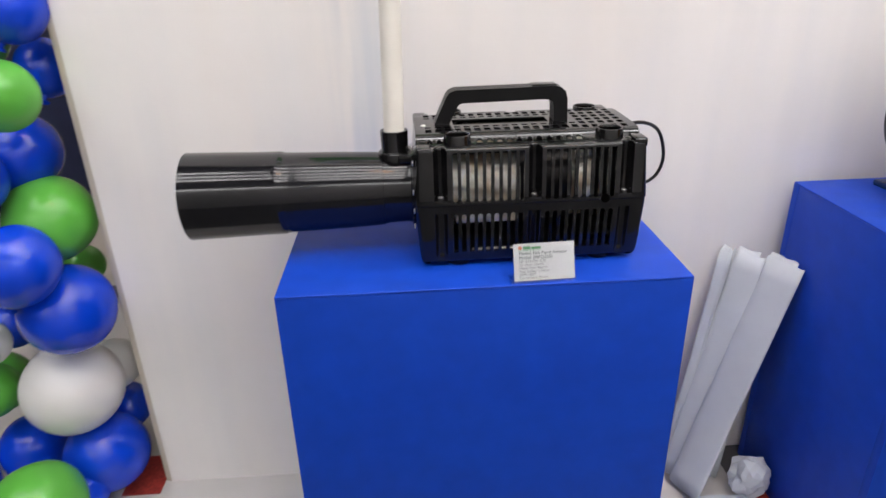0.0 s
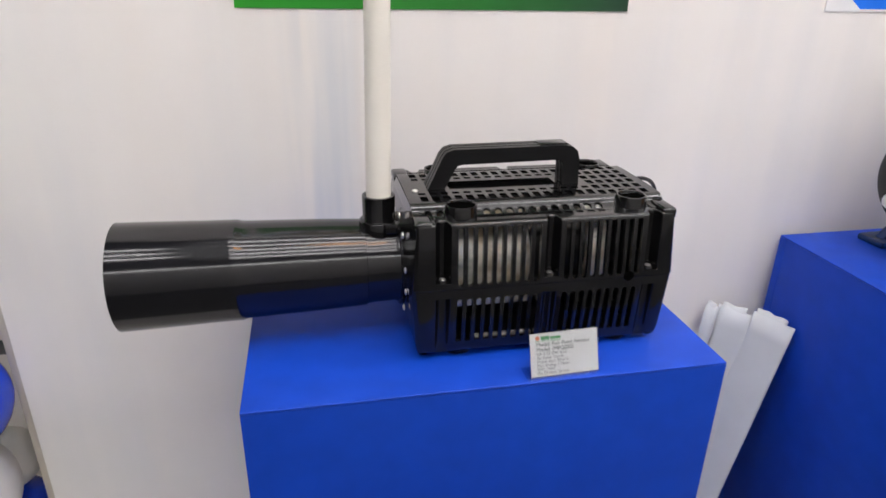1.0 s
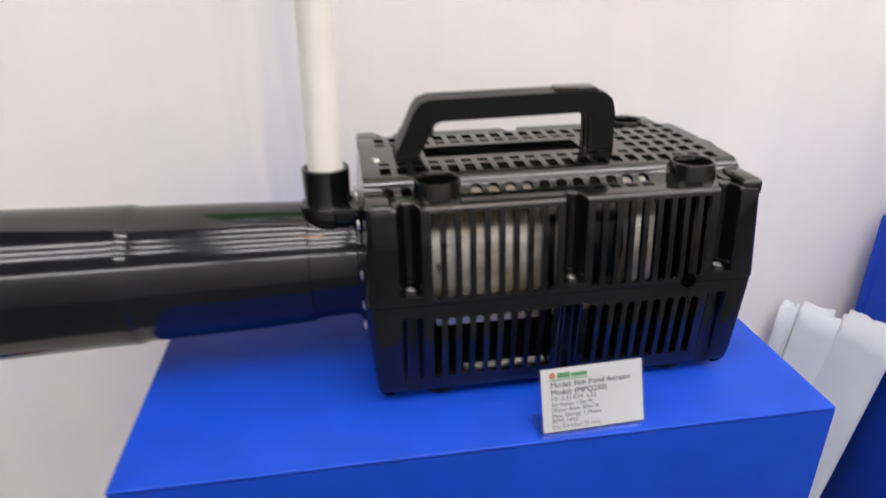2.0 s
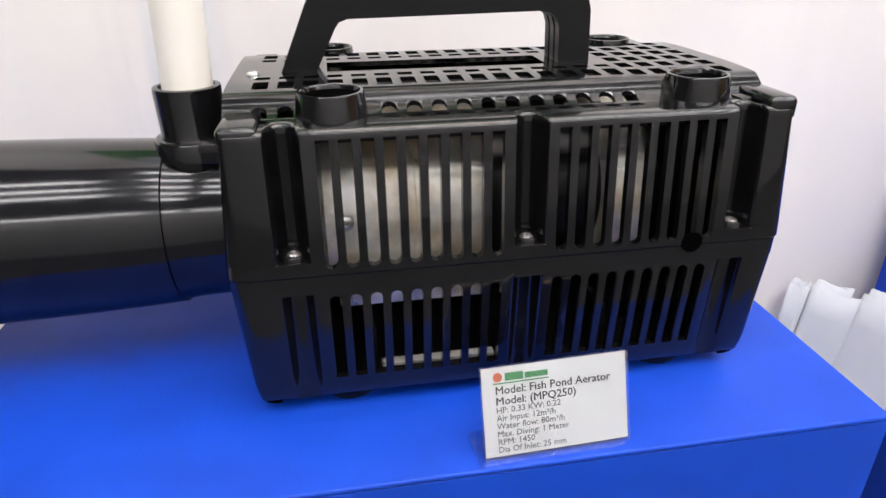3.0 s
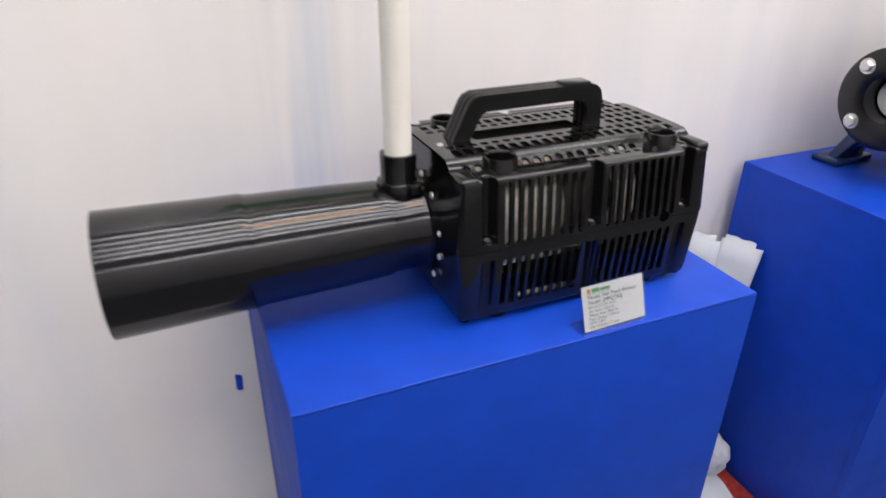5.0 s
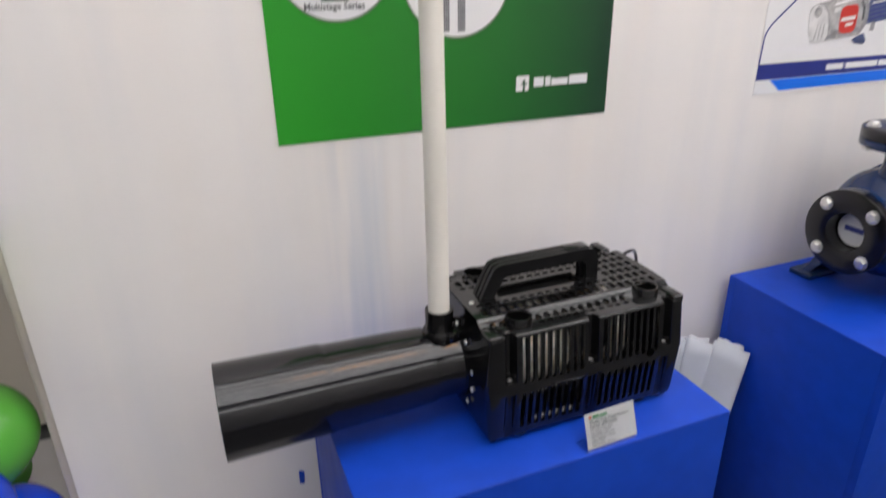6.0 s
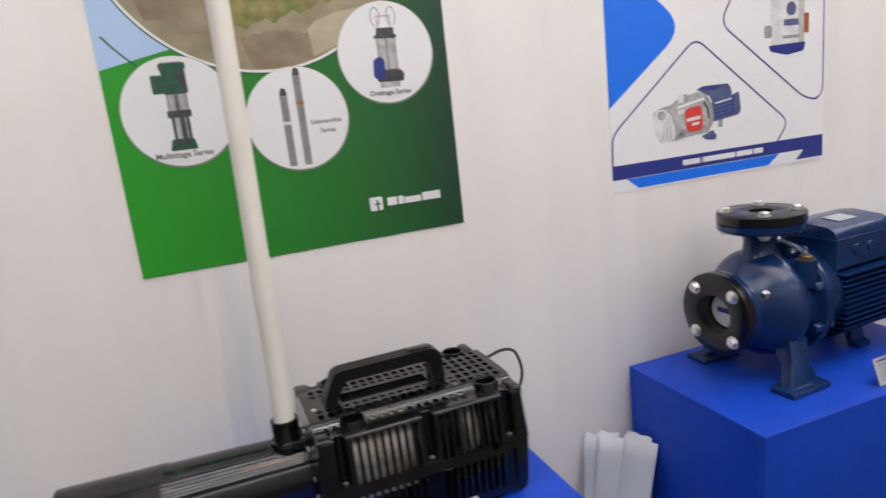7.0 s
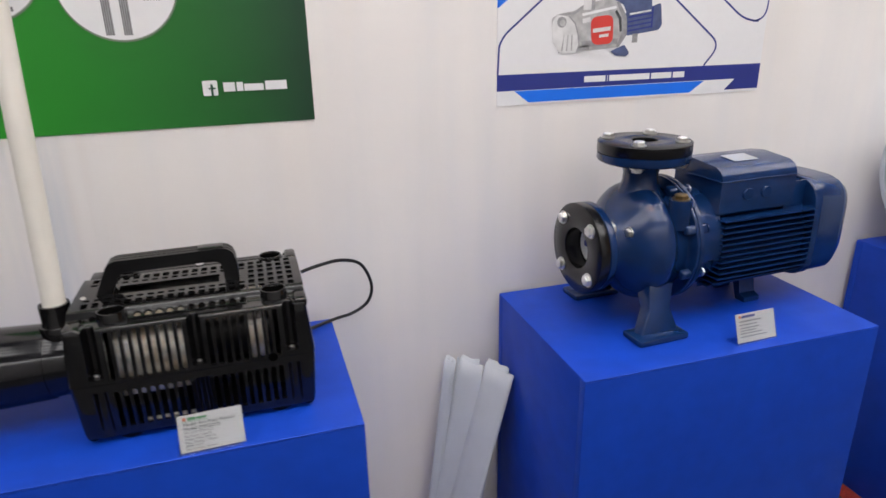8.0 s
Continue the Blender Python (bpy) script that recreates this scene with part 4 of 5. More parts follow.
FACE = Matrix(((1, 0, 0, 0), (0, 0, -1, WALL_Y), (0, 1, 0, 0), (0, 0, 0, 1)))


def ink(name, pts, mat, parent, layer, label=""):
    bm = bmesh.new()
    slab(bm, pts, 0.0001, pose(0, 0, 0.00162 + 0.00012 * layer))
    return part(name, bm, mat, parent, label, smooth=0)


def outline(name, pts, w, mat, parent, layer):
    bm = bmesh.new()
    n = len(pts)
    rows_ = []
    for i, p in enumerate(pts):
        p, a, b = Vector(p), Vector(pts[max(i - 1, 0)]), Vector(pts[min(i + 1, n - 1)])
        t = (b - a).normalized()
        s = Vector((-t.y, t.x)) * w / 2
        z = 0.00162 + 0.00012 * layer
        rows_.append([bm.verts.new((*(p + s), z)), bm.verts.new((*(p - s), z)), bm.verts.new((*(p - s), z + 0.0001)), bm.verts.new((*(p + s), z + 0.0001))])
    for a, b in zip(rows_, rows_[1:]):
        for k in range(4):
            bm.faces.new((a[k], a[(k + 1) % 4], b[(k + 1) % 4], b[k]))
    bm.faces.new(rows_[0]), bm.faces.new(rows_[-1])
    return part(name, bm, mat, parent, smooth=0)


green = thing("poster", "green product poster with round white pump pictures", "poster", FACE, "wall posters")
GX0, GX1, GZ0, GZ1 = -0.3055, 0.3095, 1.0955, 1.98
bm = bmesh.new()
slab(bm, [(GX0, GZ0), (GX1, GZ0), (GX1, GZ1), (GX0, GZ1)], 0.0016)
part("sheet", bm, P_GREEN, green, "green printed sheet", smooth=0)
edge = [(GX0, GZ1), (GX0, 1.450)] + [(GX0 + t * 0.62, 1.450 + 0.055 * t + 0.03 * math.sin(3.14 * t)) for t in [k / 12 for k in range(1, 7)]] + [(0.004, GZ1)]
ink("sky_print", edge, P_SKY, green, 0)
outline("dark_arc", [(-0.03 + 0.325 * math.cos(radians(a)), 1.695 + 0.325 * math.sin(radians(a))) for a in range(160, 232, 4) if -0.03 + 0.325 * math.cos(radians(a)) > GX0], 0.003, P_TEAL, green, 1)
ink("photo_ring", clip_shape(disc(-0.03, 1.697, 0.2735, 96), GX0, GX1, GZ0, GZ1), P_TEAL, green, 2)
ink("photo_edge", clip_shape(disc(-0.03, 1.697, 0.2710, 96), GX0, GX1, GZ0, GZ1), P_WHITE, green, 3)
photo = clip_shape(disc(-0.03, 1.697, 0.2665, 96), GX0, GX1, GZ0, GZ1)
ink("photo", photo, P_PHOTO, green, 4, "blurred landscape photo print")
bank = [(-0.10 + 0.26 * t, 1.503 + 0.062 * t ** 1.5 + 0.0045 * math.sin(31 * t) + 0.003 * math.sin(67 * t + 1)) for t in [k / 40 for k in range(41)]]
ink("photo_moss", clip_shape(bank + [(0.16, 1.66), (-0.10, 1.66)], -0.27, 0.2, 1.45, 1.66), P_MOSS, green, 5)
shade = [(-0.075 + 0.125 * t, 1.486 + 0.010 * math.sin(3 * t) + 0.002 * math.sin(40 * t)) for t in [k / 24 for k in range(25)]]
ink("photo_rock", [(-0.060, 1.4345), (-0.03, 1.4315), (0.02, 1.436), (0.046, 1.446)] + shade[::-1], P_ROCK, green, 5)
for depth, (rx, rz, rw, rh) in enumerate(((-0.150, 1.545, 0.040, 0.050), (-0.205, 1.560, 0.030, 0.038), (-0.245, 1.585, 0.018, 0.024))):
    ink("photo_rock", [(rx + rw * (1 + 0.10 * math.sin(3 * a + rx * 90)) * math.cos(a), rz + rh * (1 + 0.08 * math.sin(5 * a)) * math.sin(a)) for a in [2 * math.pi * k / 36 for k in range(36)]], P_ROCK, green, 6 + depth)
ink("photo_sand", [(0.050, 1.4475), (0.10, 1.466), (0.15, 1.502), (0.16, 1.530), (0.10, 1.522), (0.06, 1.508), (0.045, 1.495), (0.048, 1.47)], P_SAND, green, 6)
for cx, cz in ((-0.194, 1.3735), (0.005, 1.3405), (0.1865, 1.4445)):
    ink("circle_shade", disc(cx + 0.0005, cz - 0.0015, 0.0945), P_SHADE, green, 7)
    ink("circle", disc(cx, cz, 0.0925), P_WHITE, green, 8, "white round picture field")


def rect(x0, x1, z0, z1):
    return [(x0, z0), (x1, z0), (x1, z1), (x0, z1)]


# multistage pump picture
ink("pump_print", rounded(rect(-0.2135, -0.1745, 1.403, 1.450), 0.004), P_TEAL, green, 9)
ink("pump_print", rect(-0.187, -0.1755, 1.405, 1.446), P_DARK, green, 10)
ink("pump_print", rounded(rect(-0.2155, -0.1725, 1.443, 1.4545), 0.003), P_TEAL, green, 11)
ink("pump_print", rect(-0.212, -0.178, 1.4535, 1.4565), P_GREY, green, 10)
ink("pump_print", rounded(rect(-0.231, -0.2135, 1.405, 1.436), 0.003), P_TEAL, green, 9)
ink("pump_print", rect(-0.231, -0.2265, 1.407, 1.434), P_DARK, green, 10)
ink("pump_print", rect(-0.2115, -0.1775, 1.374, 1.403), P_GREY, green, 9)
for k in range(3):
    ink("pump_print", rect(-0.2065 + 0.0088 * k, -0.2025 + 0.0088 * k, 1.376, 1.402), (P_SILVER, P_DARK, P_SILVER)[k], green, 10)
ink("pump_print", rect(-0.2145, -0.1755, 1.364, 1.376), P_DARK, green, 11)
ink("pump_print", rect(-0.2095, -0.1805, 1.325, 1.365), P_DARK, green, 9)
ink("pump_print", rect(-0.2045, -0.1965, 1.328, 1.364), P_SILVER, green, 10)
ink("pump_print", rect(-0.1885, -0.1855, 1.328, 1.364), P_GREY, green, 10)
ink("pump_print", rounded([(-0.2195, 1.3085), (-0.1745, 1.3085), (-0.1775, 1.326), (-0.2145, 1.328)], 0.003), P_TEAL, green, 11)
ink("pump_print", rect(-0.210, -0.184, 1.316, 1.326), P_DARK, green, 12)
# submersible pump picture
for x, z0, z1 in ((-0.0165, 1.256, 1.397), (0.0115, 1.2555, 1.431)):
    ink("pump_print", rect(x - 0.0068, x + 0.0068, z0, z1 - 0.014), P_GREY, green, 9)
    for k in range(4):
        ink("pump_print", rect(x - 0.0062 + 0.0034 * k, x - 0.0052 + 0.0034 * k, z0, z1 - 0.016), P_DARK, green, 10)
    ink("pump_print", [(x - 0.0068, z1 - 0.014), (x + 0.0068, z1 - 0.014), (x + 0.0055, z1 - 0.003), (x - 0.001, z1), (x - 0.0045, z1 - 0.003)], P_DARK, green, 9)
    ink("pump_print", rect(x - 0.0072, x + 0.0072, z1 - 0.066, z1 - 0.060), P_RUST if x > 0 else P_PALE, green, 11)
# drainage pump picture
ink("pump_print", rect(0.1695, 0.2075, 1.410, 1.473), P_SILVER, green, 9)
ink("pump_print", rect(0.1695, 0.1745, 1.410, 1.473), P_GREY, green, 10)
ink("pump_print", rect(0.1865, 0.1905, 1.410, 1.473), P_GREY, green, 10)
ink("pump_print", rect(0.1885, 0.1897, 1.410, 1.473), P_DARK, green, 11)
ink("pump_print", rect(0.2030, 0.2075, 1.410, 1.473), P_GREY, green, 10)
ink("pump_print", [(0.166, 1.470), (0.2095, 1.470), (0.2095, 1.475), (0.206, 1.478), (0.206, 1.489), (0.172, 1.489), (0.171, 1.478), (0.166, 1.475)], P_DARK, green, 10)
ink("pump_print", rounded([(0.164, 1.391), (0.216, 1.390), (0.218, 1.405), (0.208, 1.414), (0.164, 1.412)], 0.004), P_DARK, green, 10)
ink("pump_print", rect(0.168, 0.2075, 1.380, 1.3935), P_SILVER, green, 9)
ink("pump_print", rounded([(0.157, 1.400), (0.168, 1.394), (0.181, 1.402), (0.181, 1.432), (0.172, 1.438), (0.159, 1.432)], 0.005), P_NAVY, green, 12)
for cx in (0.1725, 0.2035):
    outline("pump_print", [(cx + 0.0085 * math.cos(radians(a)), 1.509 + 0.017 * math.sin(radians(a))) for a in range(-70, 262, 15)], 0.0019, P_GREY, green, 9)
outline("pump_print", [(0.176, 1.489), (0.1755, 1.510), (0.2005, 1.510), (0.200, 1.489)], 0.0028, P_GREY, green, 10)
top_ink = 0.0030
letters("caption", "Multistage Series", 0.0140, SMALL_INK, green, pose(-0.1985, 1.2965, top_ink), align="CENTER", bold=0.0003)
letters("caption", "Submersible", 0.0118, SMALL_INK, green, pose(0.0545, 1.3275, top_ink), align="CENTER", bold=0.0002)
letters("caption", "Series", 0.0118, SMALL_INK, green, pose(0.056, 1.3105, top_ink), align="CENTER", bold=0.0002)
letters("caption", "Drainage Series", 0.0130, SMALL_INK, green, pose(0.1865, 1.3670, top_ink), align="CENTER", bold=0.0003)
ink("badge", rounded(rect(0.1165, 0.1420, 1.1490, 1.1755), 0.003), P_WHITE, green, 9, "white rounded badge")
ink("badge_mark", rect(0.1300, 0.1340, 1.1490, 1.1690), P_TEAL, green, 10)
ink("badge_mark", rect(0.1265, 0.1385, 1.1600, 1.1630), P_TEAL, green, 10)
for x0, x1, z1 in ((0.152, 0.172, 1.171), (0.175, 0.186, 1.171), (0.188, 0.222, 1.167), (0.225, 0.2635, 1.171)):
    ink("printed_bar", rect(x0, x1, 1.155, z1), P_WHITE, green, 9)


def white_poster(m, label):
    """White poster, 0.647 wide, with navy outlines; origin at its lower left corner."""
    ob = thing("poster", label, "poster", m, "wall posters")
    W, H = 0.6465, 0.90
    bm = bmesh.new()
    slab(bm, rect(0, W, 0, H), 0.0016)
    part("sheet", bm, P_WHITE, ob, "white printed sheet", smooth=0)
    ink("navy_band", [(0, 0.0295), (0.4985, 0.0295), (0.5805, 0.0295), (0.5545, 0.0060), (0.6465, 0.0060), (0.6465, 0.0610), (0.0, 0.0620)], P_NAVY, ob, 0)
    ink("blue_band", [(0.0385, 0.0285), (0.0705, 0.0045), (0.4625, 0.0045), (0.4985, 0.0285)], P_BLUE, ob, 1)
    ink("blue_corner", clip_shape(rounded([(-0.05, 0.150), (0.215, 0.352), (-0.05, 0.560)], 0.07), 0, W, 0, H), P_BLUE, ob, 0)
    outline("navy_outline", [(0.0015, 0.062)] + rounded([(0.0015, 0.062), (0.0015, 0.1275), (0.243, 0.325), (0.530, 0.105), (0.4915, 0.0615)], 0.030)[9:29] + [(0.4925, 0.0620)], 0.0040, P_NAVY, ob, 1)
    outline("navy_outline", [(0.372, 0.440)] + rounded([(0.372, 0.440), (0.315, 0.353), (0.590, 0.153), (0.6445, 0.153), (0.6445, 0.40)], 0.035)[7:28] + [(0.6445, 0.60)], 0.0040, P_NAVY, ob, 2)
    # surface pump picture
    ink("pump_print", rounded([(0.285, 0.178), (0.342, 0.1855), (0.369, 0.1945), (0.3755, 0.150), (0.3685, 0.140), (0.290, 0.130)], 0.006), P_MOTOR, ob, 3)
    for k in range(4):
        ink("pump_print", [(0.293, 0.138 + 0.009 * k), (0.350, 0.146 + 0.009 * k), (0.350, 0.149 + 0.009 * k), (0.293, 0.141 + 0.009 * k)], P_NAVY, ob, 4)
    ink("pump_print", rect(0.3485, 0.352, 0.145, 0.188), P_NAVY, ob, 5)
    ink("pump_print", rounded([(0.2415, 0.2085), (0.2605, 0.2155), (0.3355, 0.2155), (0.3455, 0.2035), (0.3485, 0.1825), (0.2885, 0.1745), (0.2795, 0.1915)], 0.004), P_MOTOR, ob, 5)
    ink("pump_print", [(0.2500, 0.2095), (0.2620, 0.2135), (0.3300, 0.2135), (0.2900, 0.2040)], P_NAVY, ob, 6)
    ink("pump_print", rounded([(0.1165, 0.1685), (0.1335, 0.1765), (0.1675, 0.1815), (0.1875, 0.1935), (0.2445, 0.2045), (0.2695, 0.1975), (0.2885, 0.1685), (0.2915, 0.1325), (0.2745, 0.1085), (0.2095, 0.1035), (0.1395, 0.0975), (0.1205, 0.1205)], 0.006), P_SILVER, ob, 7)
    ink("pump_print", rounded([(0.262, 0.198), (0.2695, 0.1975), (0.2885, 0.1685), (0.2915, 0.1325), (0.2745, 0.1085), (0.266, 0.1075), (0.279, 0.135), (0.277, 0.170)], 0.004), P_GREY, ob, 8)
    ink("pump_print", [(0.135, 0.100), (0.205, 0.105), (0.205, 0.114), (0.130, 0.110)], P_GREY, ob, 8)
    ink("pump_print", rounded([(0.1175, 0.1585), (0.1275, 0.1745), (0.1555, 0.1715), (0.1755, 0.1475), (0.1805, 0.1145), (0.1735, 0.0995), (0.1395, 0.0975), (0.1205, 0.1205)], 0.006), P_PALE, ob, 9)
    outline("pump_print", [(0.1555, 0.1715), (0.1700, 0.157), (0.1775, 0.135), (0.1805, 0.1145), (0.1755, 0.102)], 0.0030, P_GREY, ob, 10)
    for k in range(3):
        ink("pump_print", [(0.140 + 0.011 * k, 0.104), (0.1435 + 0.011 * k, 0.104), (0.1470 + 0.009 * k, 0.136), (0.1445 + 0.009 * k, 0.136)], P_SILVER, ob, 10)
    ink("pump_print", disc(0.1395, 0.1605, 0.0105, 24), P_GREY, ob, 10)
    ink("pump_print", disc(0.1415, 0.1590, 0.0065, 20), P_SILVER, ob, 11)
    ink("pump_print", rect(0.1870, 0.2130, 0.1830, 0.2015), P_PALE, ob, 9)
    ink("pump_print", rect(0.2050, 0.2130, 0.1830, 0.2015), P_GREY, ob, 10)
    ink("pump_print", rounded([(0.2045, 0.1685), (0.2565, 0.1735), (0.2595, 0.1155), (0.2095, 0.1135)], 0.016), P_RED, ob, 9, "red printed emblem")
    ink("printed_bar", [(0.211, 0.138), (0.252, 0.142), (0.252, 0.150), (0.211, 0.146)], P_PALE, ob, 10)
    ink("printed_bar", [(0.226, 0.128), (0.248, 0.130), (0.248, 0.136), (0.226, 0.134)], P_PALE, ob, 10)
    ink("pump_print", rounded([(0.2545, 0.1005), (0.2875, 0.1125), (0.3005, 0.0955), (0.2935, 0.0885), (0.2665, 0.0915)], 0.004), P_MOTOR, ob, 10)
    ink("pump_print", rect(0.305, 0.318, 0.116, 0.134), P_GREY, ob, 6)
    ink("pump_print", [(0.184, 0.176), (0.262, 0.190), (0.264, 0.185), (0.186, 0.171)], P_WHITE, ob, 8)
    ink("pump_print", [(0.186, 0.166), (0.204, 0.169), (0.205, 0.160), (0.187, 0.157)], P_PALE, ob, 8)
    ink("pump_print", [(0.186, 0.122), (0.272, 0.126), (0.270, 0.114), (0.187, 0.110)], P_GREY, ob, 8)
    ink("pump_print", [(0.264, 0.182), (0.276, 0.166), (0.279, 0.140), (0.274, 0.138), (0.270, 0.164), (0.260, 0.178)], P_DARK, ob, 9)
    ink("pump_print", [(0.1335, 0.1745), (0.1675, 0.1795), (0.1860, 0.1910), (0.1845, 0.1850), (0.1680, 0.1745)], P_GREY, ob, 8)
    ink("pump_print", [(0.2955, 0.1745), (0.3460, 0.1815), (0.3465, 0.1780), (0.2960, 0.1710)], P_PALE, ob, 6)
    # drum pump picture
    ink("pump_print", rounded(rect(0.470, 0.578, 0.288, 0.400), 0.006), P_PALE, ob, 3)
    ink("pump_print", rect(0.560, 0.578, 0.288, 0.400), P_SILVER, ob, 4)
    ink("pump_print", rounded([(0.4625, 0.2915), (0.5835, 0.2945), (0.5765, 0.2735), (0.5225, 0.2665), (0.4695, 0.2775)], 0.005), P_NAVY, ob, 5)
    ink("pump_print", rounded(rect(0.468, 0.580, 0.396, 0.460), 0.010), P_NAVY, ob, 4)
    ink("pump_print", disc(0.536, 0.374, 0.016, 24), P_MOTOR, ob, 5)
    ink("pump_print", rounded(rect(0.578, 0.594, 0.315, 0.362), 0.004), P_RUST, ob, 5)
    ink("pump_print", rounded(rect(0.450, 0.474, 0.310, 0.338), 0.006), P_GREY, ob, 5)
    ink("printed_bar", rect(0.512, 0.560, 0.335, 0.350), P_MOTOR, ob, 5)
    ink("printed_bar", rect(0.508, 0.564, 0.305, 0.313), P_GREY, ob, 5)
    for x0, x1 in ((0.1975, 0.2480), (0.2520, 0.2535), (0.2570, 0.3560), (0.3600, 0.4110), (0.4150, 0.4445)):
        ink("printed_bar", rect(x0, x1, 0.0390, 0.0515), P_WHITE, ob, 2)
    return ob


white_poster(FACE @ pose(0.6795, 1.0985, 0), "white pump poster with navy and bright blue shapes")
far = thing("poster", "white poster with a purple band farther along the wall", "poster", FACE @ pose(1.722, 1.100, 0), "wall posters")
bm = bmesh.new()
slab(bm, rect(0, 0.6465, 0, 0.90), 0.0016)
part("sheet", bm, P_WHITE, far, "white printed sheet", smooth=0)
ink("purple_band", rect(0.004, 0.6425, 0.040, 0.066), P_PURPLE, far, 0)


bm = bmesh.new()
slab(bm, rounded([(-0.342, 0.412), (-0.332, 0.409), (-0.330, 0.440), (-0.341, 0.445)], 0.004), 0.0008, FACE)
solid("tape_scrap", bm, BLUE, "small scrap of blue tape stuck to the wall", "tape")


# ---- balloon garland at the end of the wall ----
def balloon(x, y, z, r, colour, tip):
    ob = thing("balloon", colour + " latex balloon in a balloon garland", "balloon", pose(x, y, z, *tip), "balloon garland")
    bm = bmesh.new()
    prof = []
    for k in range(25):
        a = math.pi * k / 24
        rr = math.sin(a) * (1 - 0.10 * max(0, -math.cos(a)) ** 1.5)
        prof.append((max(rr, 0) * r * 0.97 if 0 < k < 24 else 0, -math.cos(a) * r * (1.10 if a < math.pi / 2 else 1.0)))
    lathe(bm, prof, None, 40)
    body = part("skin", bm, LATEX[colour], ob)
    bm = bmesh.new()
    lathe(bm, [(0, 0.004), (0.006, 0.0), (0.004, -0.008), (0.010, -0.014), (0, -0.012)], pose(0, 0, -1.10 * r), 14)
    part("knot", bm, LATEX[colour], ob)


balloon(-0.772, 1.300, 1.066, 0.060, "blue", (-10, 25, 0))
balloon(-0.796, 1.400, 0.950, 0.056, "blue", (-37, -3, 0))
balloon(-0.789, 1.220, 0.929, 0.063, "green", (51, 30, 0))
balloon(-0.875, 1.380, 0.791, 0.078, "blue", (-54, 27, 0))
balloon(-0.832, 1.340, 0.663, 0.089, "green", (-67, 10, 0))
balloon(-0.839, 1.200, 0.623, 0.077, "blue", (-4, 20, 0))
balloon(-0.815, 1.270, 0.485, 0.095, "blue", (96, -26, 0))
balloon(-0.870, 1.300, 0.277, 0.108, "white", (50, 19, 0))
balloon(-0.840, 1.300, 0.090, 0.096, "blue", (51, 0, 0))
balloon(-1.043, 1.360, 0.071, 0.077, "blue", (-32, -21, 0))
balloon(-1.061, 1.330, 0.261, 0.059, "green", (-32, 16, 0))
balloon(-1.006, 1.280, 0.410, 0.050, "white", (29, 44, 0))
balloon(-0.902, 1.120, 0.106, 0.098, "green", (-67, 35, 0))
balloon(-0.831, 1.430, 0.127, 0.057, "blue", (-54, -30, 0))
balloon(-0.859, 1.460, 0.501, 0.047, "green", (-60, -12, 0))
balloon(-0.867, 1.220, 0.050, 0.055, "blue", (-63, -16, 0))
balloon(-0.911, 1.250, 0.774, 0.069, "blue", (51, 26, 0))
balloon(-1.152, 1.250, 0.062, 0.082, "blue", (29, 41, 0))
balloon(-0.898, 1.360, 1.018, 0.067, "green", (39, 0, 0))
balloon(-0.826, 1.405, 0.262, 0.062, "white", (80, 10, 0))
balloon(-1.090, 1.390, 0.240, 0.074, "green", (70, -15, 0))
balloon(-1.040, 1.430, 0.372, 0.060, "blue", (85, 20, 0))
balloon(-0.930, 1.440, 0.420, 0.075, "green", (75, 0, 0))
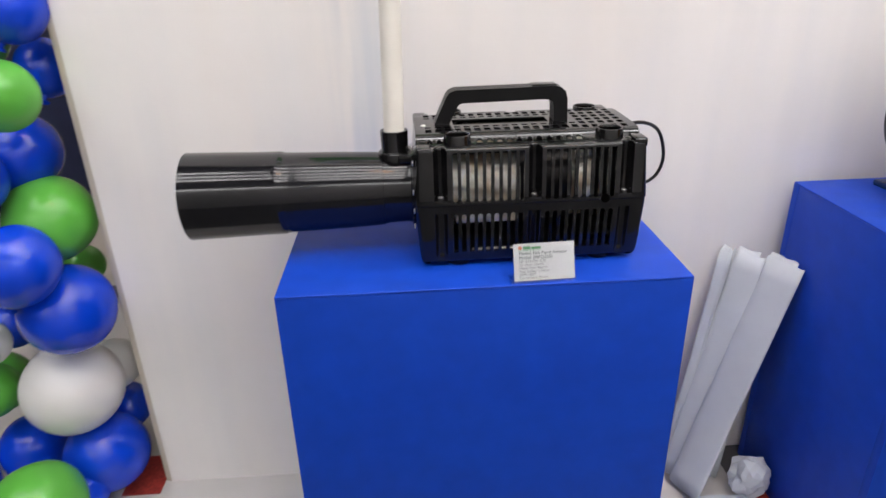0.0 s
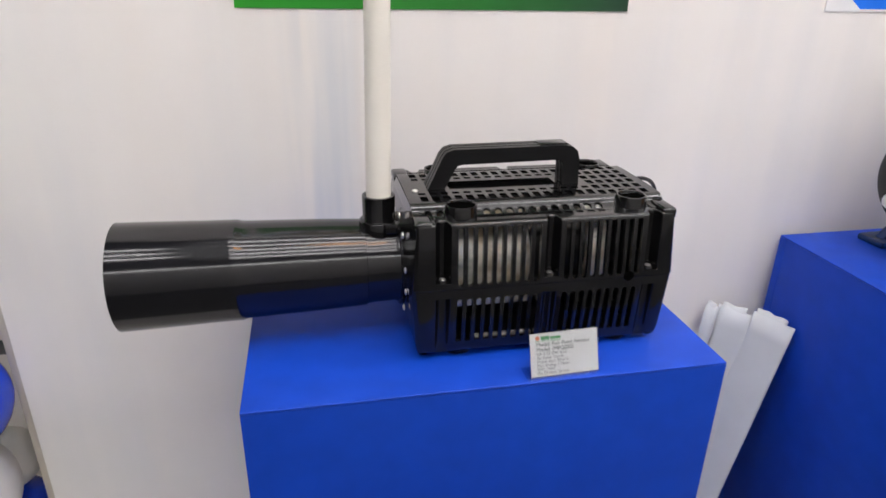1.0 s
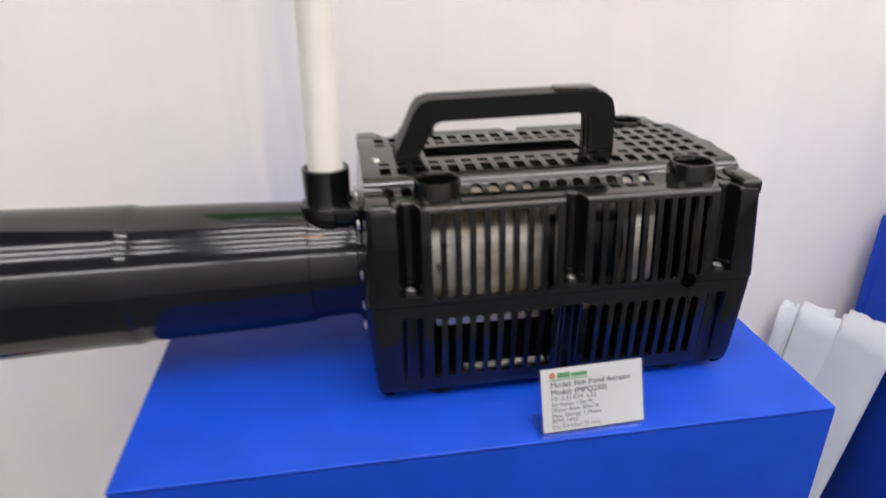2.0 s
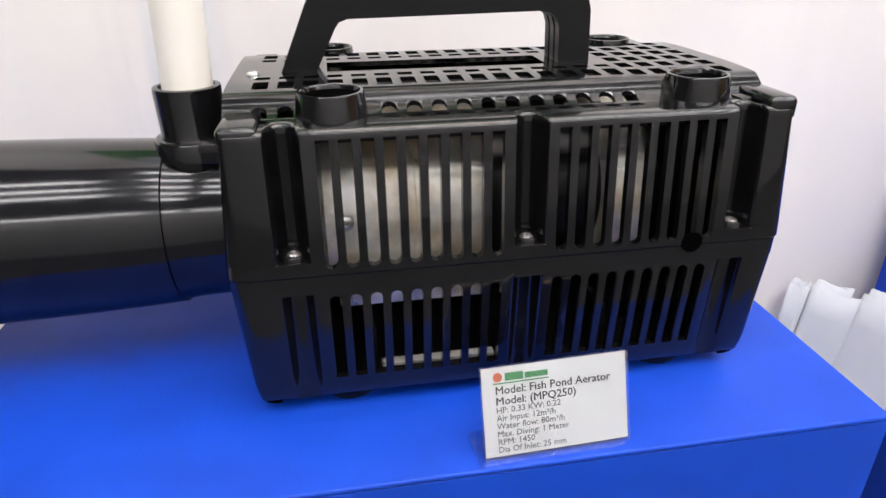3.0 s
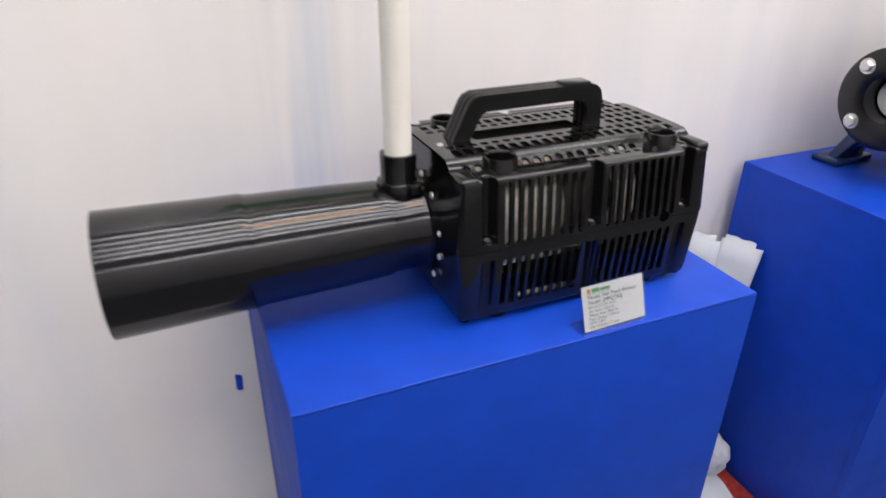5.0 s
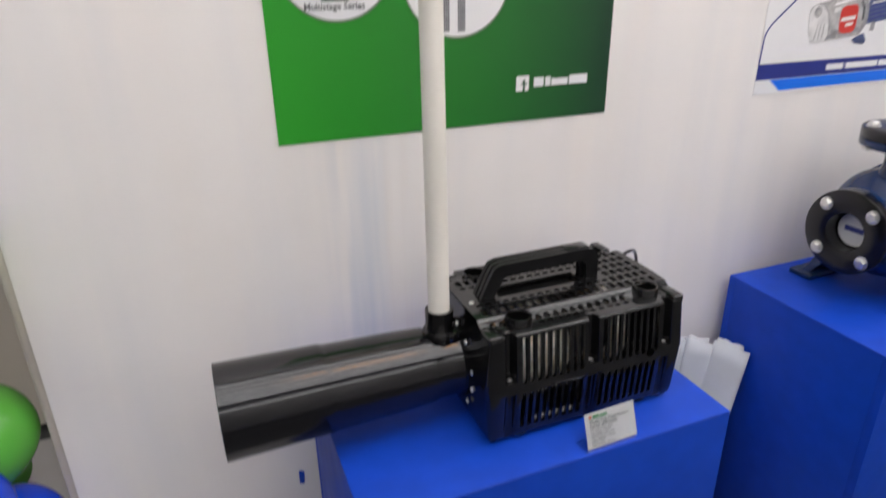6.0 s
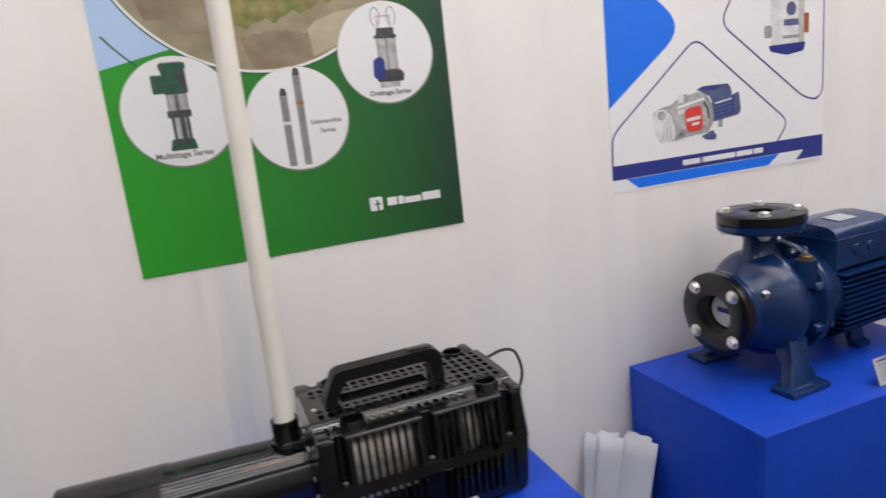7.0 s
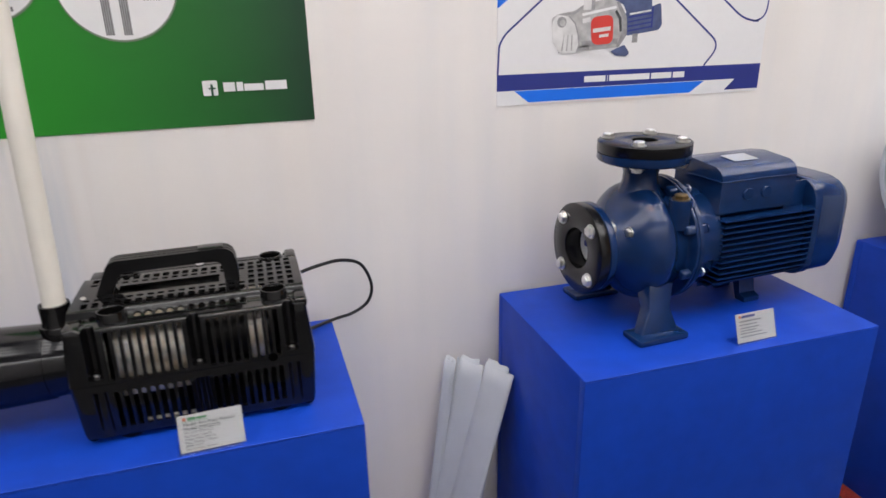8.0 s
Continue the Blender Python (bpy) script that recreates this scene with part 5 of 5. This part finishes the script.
# ---- rolled paper between the plinths ----
def paper_roll(foot, top, r, turns, start, label, across, flare=1.0, squash=0.24):
    foot, top = Vector(foot), Vector(top)
    axis = (top - foot).normalized()
    side = Vector((*across, 0))
    side = (side - axis * side.dot(axis)).normalized()
    back = side.cross(axis)
    ob = thing("paper_roll", label, "paper roll", pose(*foot), "rolled paper sheets")
    for name, size, rise, shift, turn in (("outer_sheet", 1.0, 0.0, 0.0, 0), ("inner_sheet", 0.74, 0.008, -0.14, 70)):
        bm = bmesh.new()
        n, rows_n = 44, 14
        grid = []
        for j in range(rows_n + 1):
            t = j / rows_n
            c = (top - foot) * t + axis * rise * t + side * shift * r
            line = []
            for i in range(n + 1):
                s = i / n
                a = radians(start + turn) + s * turns * 2 * math.pi
                rr = size * r * (1 - 0.20 * s) * (1 + (flare - 1) * t) * (1 + 0.06 * noise.noise(Vector((3 * t, 2 * s, r * 90 + rise))))
                wave = 0.006 * noise.noise(Vector((s * 9, r * 50, 2.0 + rise * 99))) if j == rows_n else 0
                line.append(bm.verts.new(c + axis * wave + rr * (math.cos(a) * side + squash * math.sin(a) * back)))
            grid.append(line)
        for j in range(rows_n):
            for i in range(n):
                bm.faces.new((grid[j][i], grid[j][i + 1], grid[j + 1][i + 1], grid[j + 1][i]))
        sheet = part(name, bm, PAPER, ob, smooth=60)
        mod = sheet.modifiers.new("thickness", "SOLIDIFY")
        mod.thickness = 0.0007
    return ob


paper_roll((0.490, 1.165, FLOOR + 0.012), (0.657, 1.220, 0.536), 0.044, 1.35, 200, "white rolled poster sheet leaning on the blue plinth", (0.48, -0.88), 1.0, 0.20)
paper_roll((0.485, 1.212, FLOOR + 0.010), (0.609, 1.270, 0.536), 0.031, 1.3, 150, "white rolled sheet leaning against the wall", (0.76, -0.60), 1.1, 0.16)
paper_roll((0.475, 1.236, FLOOR + 0.008), (0.563, 1.283, 0.540), 0.013, 1.4, 60, "narrow white rolled sheet standing behind others", (1, -0.3), 1.1)
paper_roll((0.565, 1.215, FLOOR + 0.010), (0.640, 1.262, 0.440), 0.030, 1.25, 120, "white rolled sheet tucked behind the front roll", (0.7, -0.7), 1.0, 0.18)
# flattened white sheet and crumpled paper on the floor
bm = bmesh.new()
bmesh.ops.create_icosphere(bm, subdivisions=3, radius=0.045)
for v in bm.verts:
    k = 1 + 0.55 * (abs(noise.noise(v.co * 22)) - 0.25) + 0.22 * noise.noise(v.co * 60)
    v.co = Vector((v.co.x * k, v.co.y * k * 0.9, v.co.z * k * 1.15))
low = min(v.co.z for v in bm.verts)
solid("crumpled_paper", bm, PAPER, "crumpled white paper lying on the floor", "paper", m=pose(0.632, 1.150, FLOOR - low), smooth=0)
bm = bmesh.new()
lattice(bm, [0.015 * i for i in range(16)], [0.015 * j for j in range(22)], lambda i, j: False,
        lambda x, y, w: (x + 0.1 * y, y, 0.012 + 0.016 * noise.noise(Vector((x * 14, y * 11, 1))) + 0.008 * abs(noise.noise(Vector((x * 40, y * 40, 5)))) - w), 0.001)
low = min(v.co.z for v in bm.verts)
solid("paper_sheet", bm, PAPER, "creased white paper sheet on the red floor", "paper", m=pose(0.385, 0.82, FLOOR - low), smooth=40)
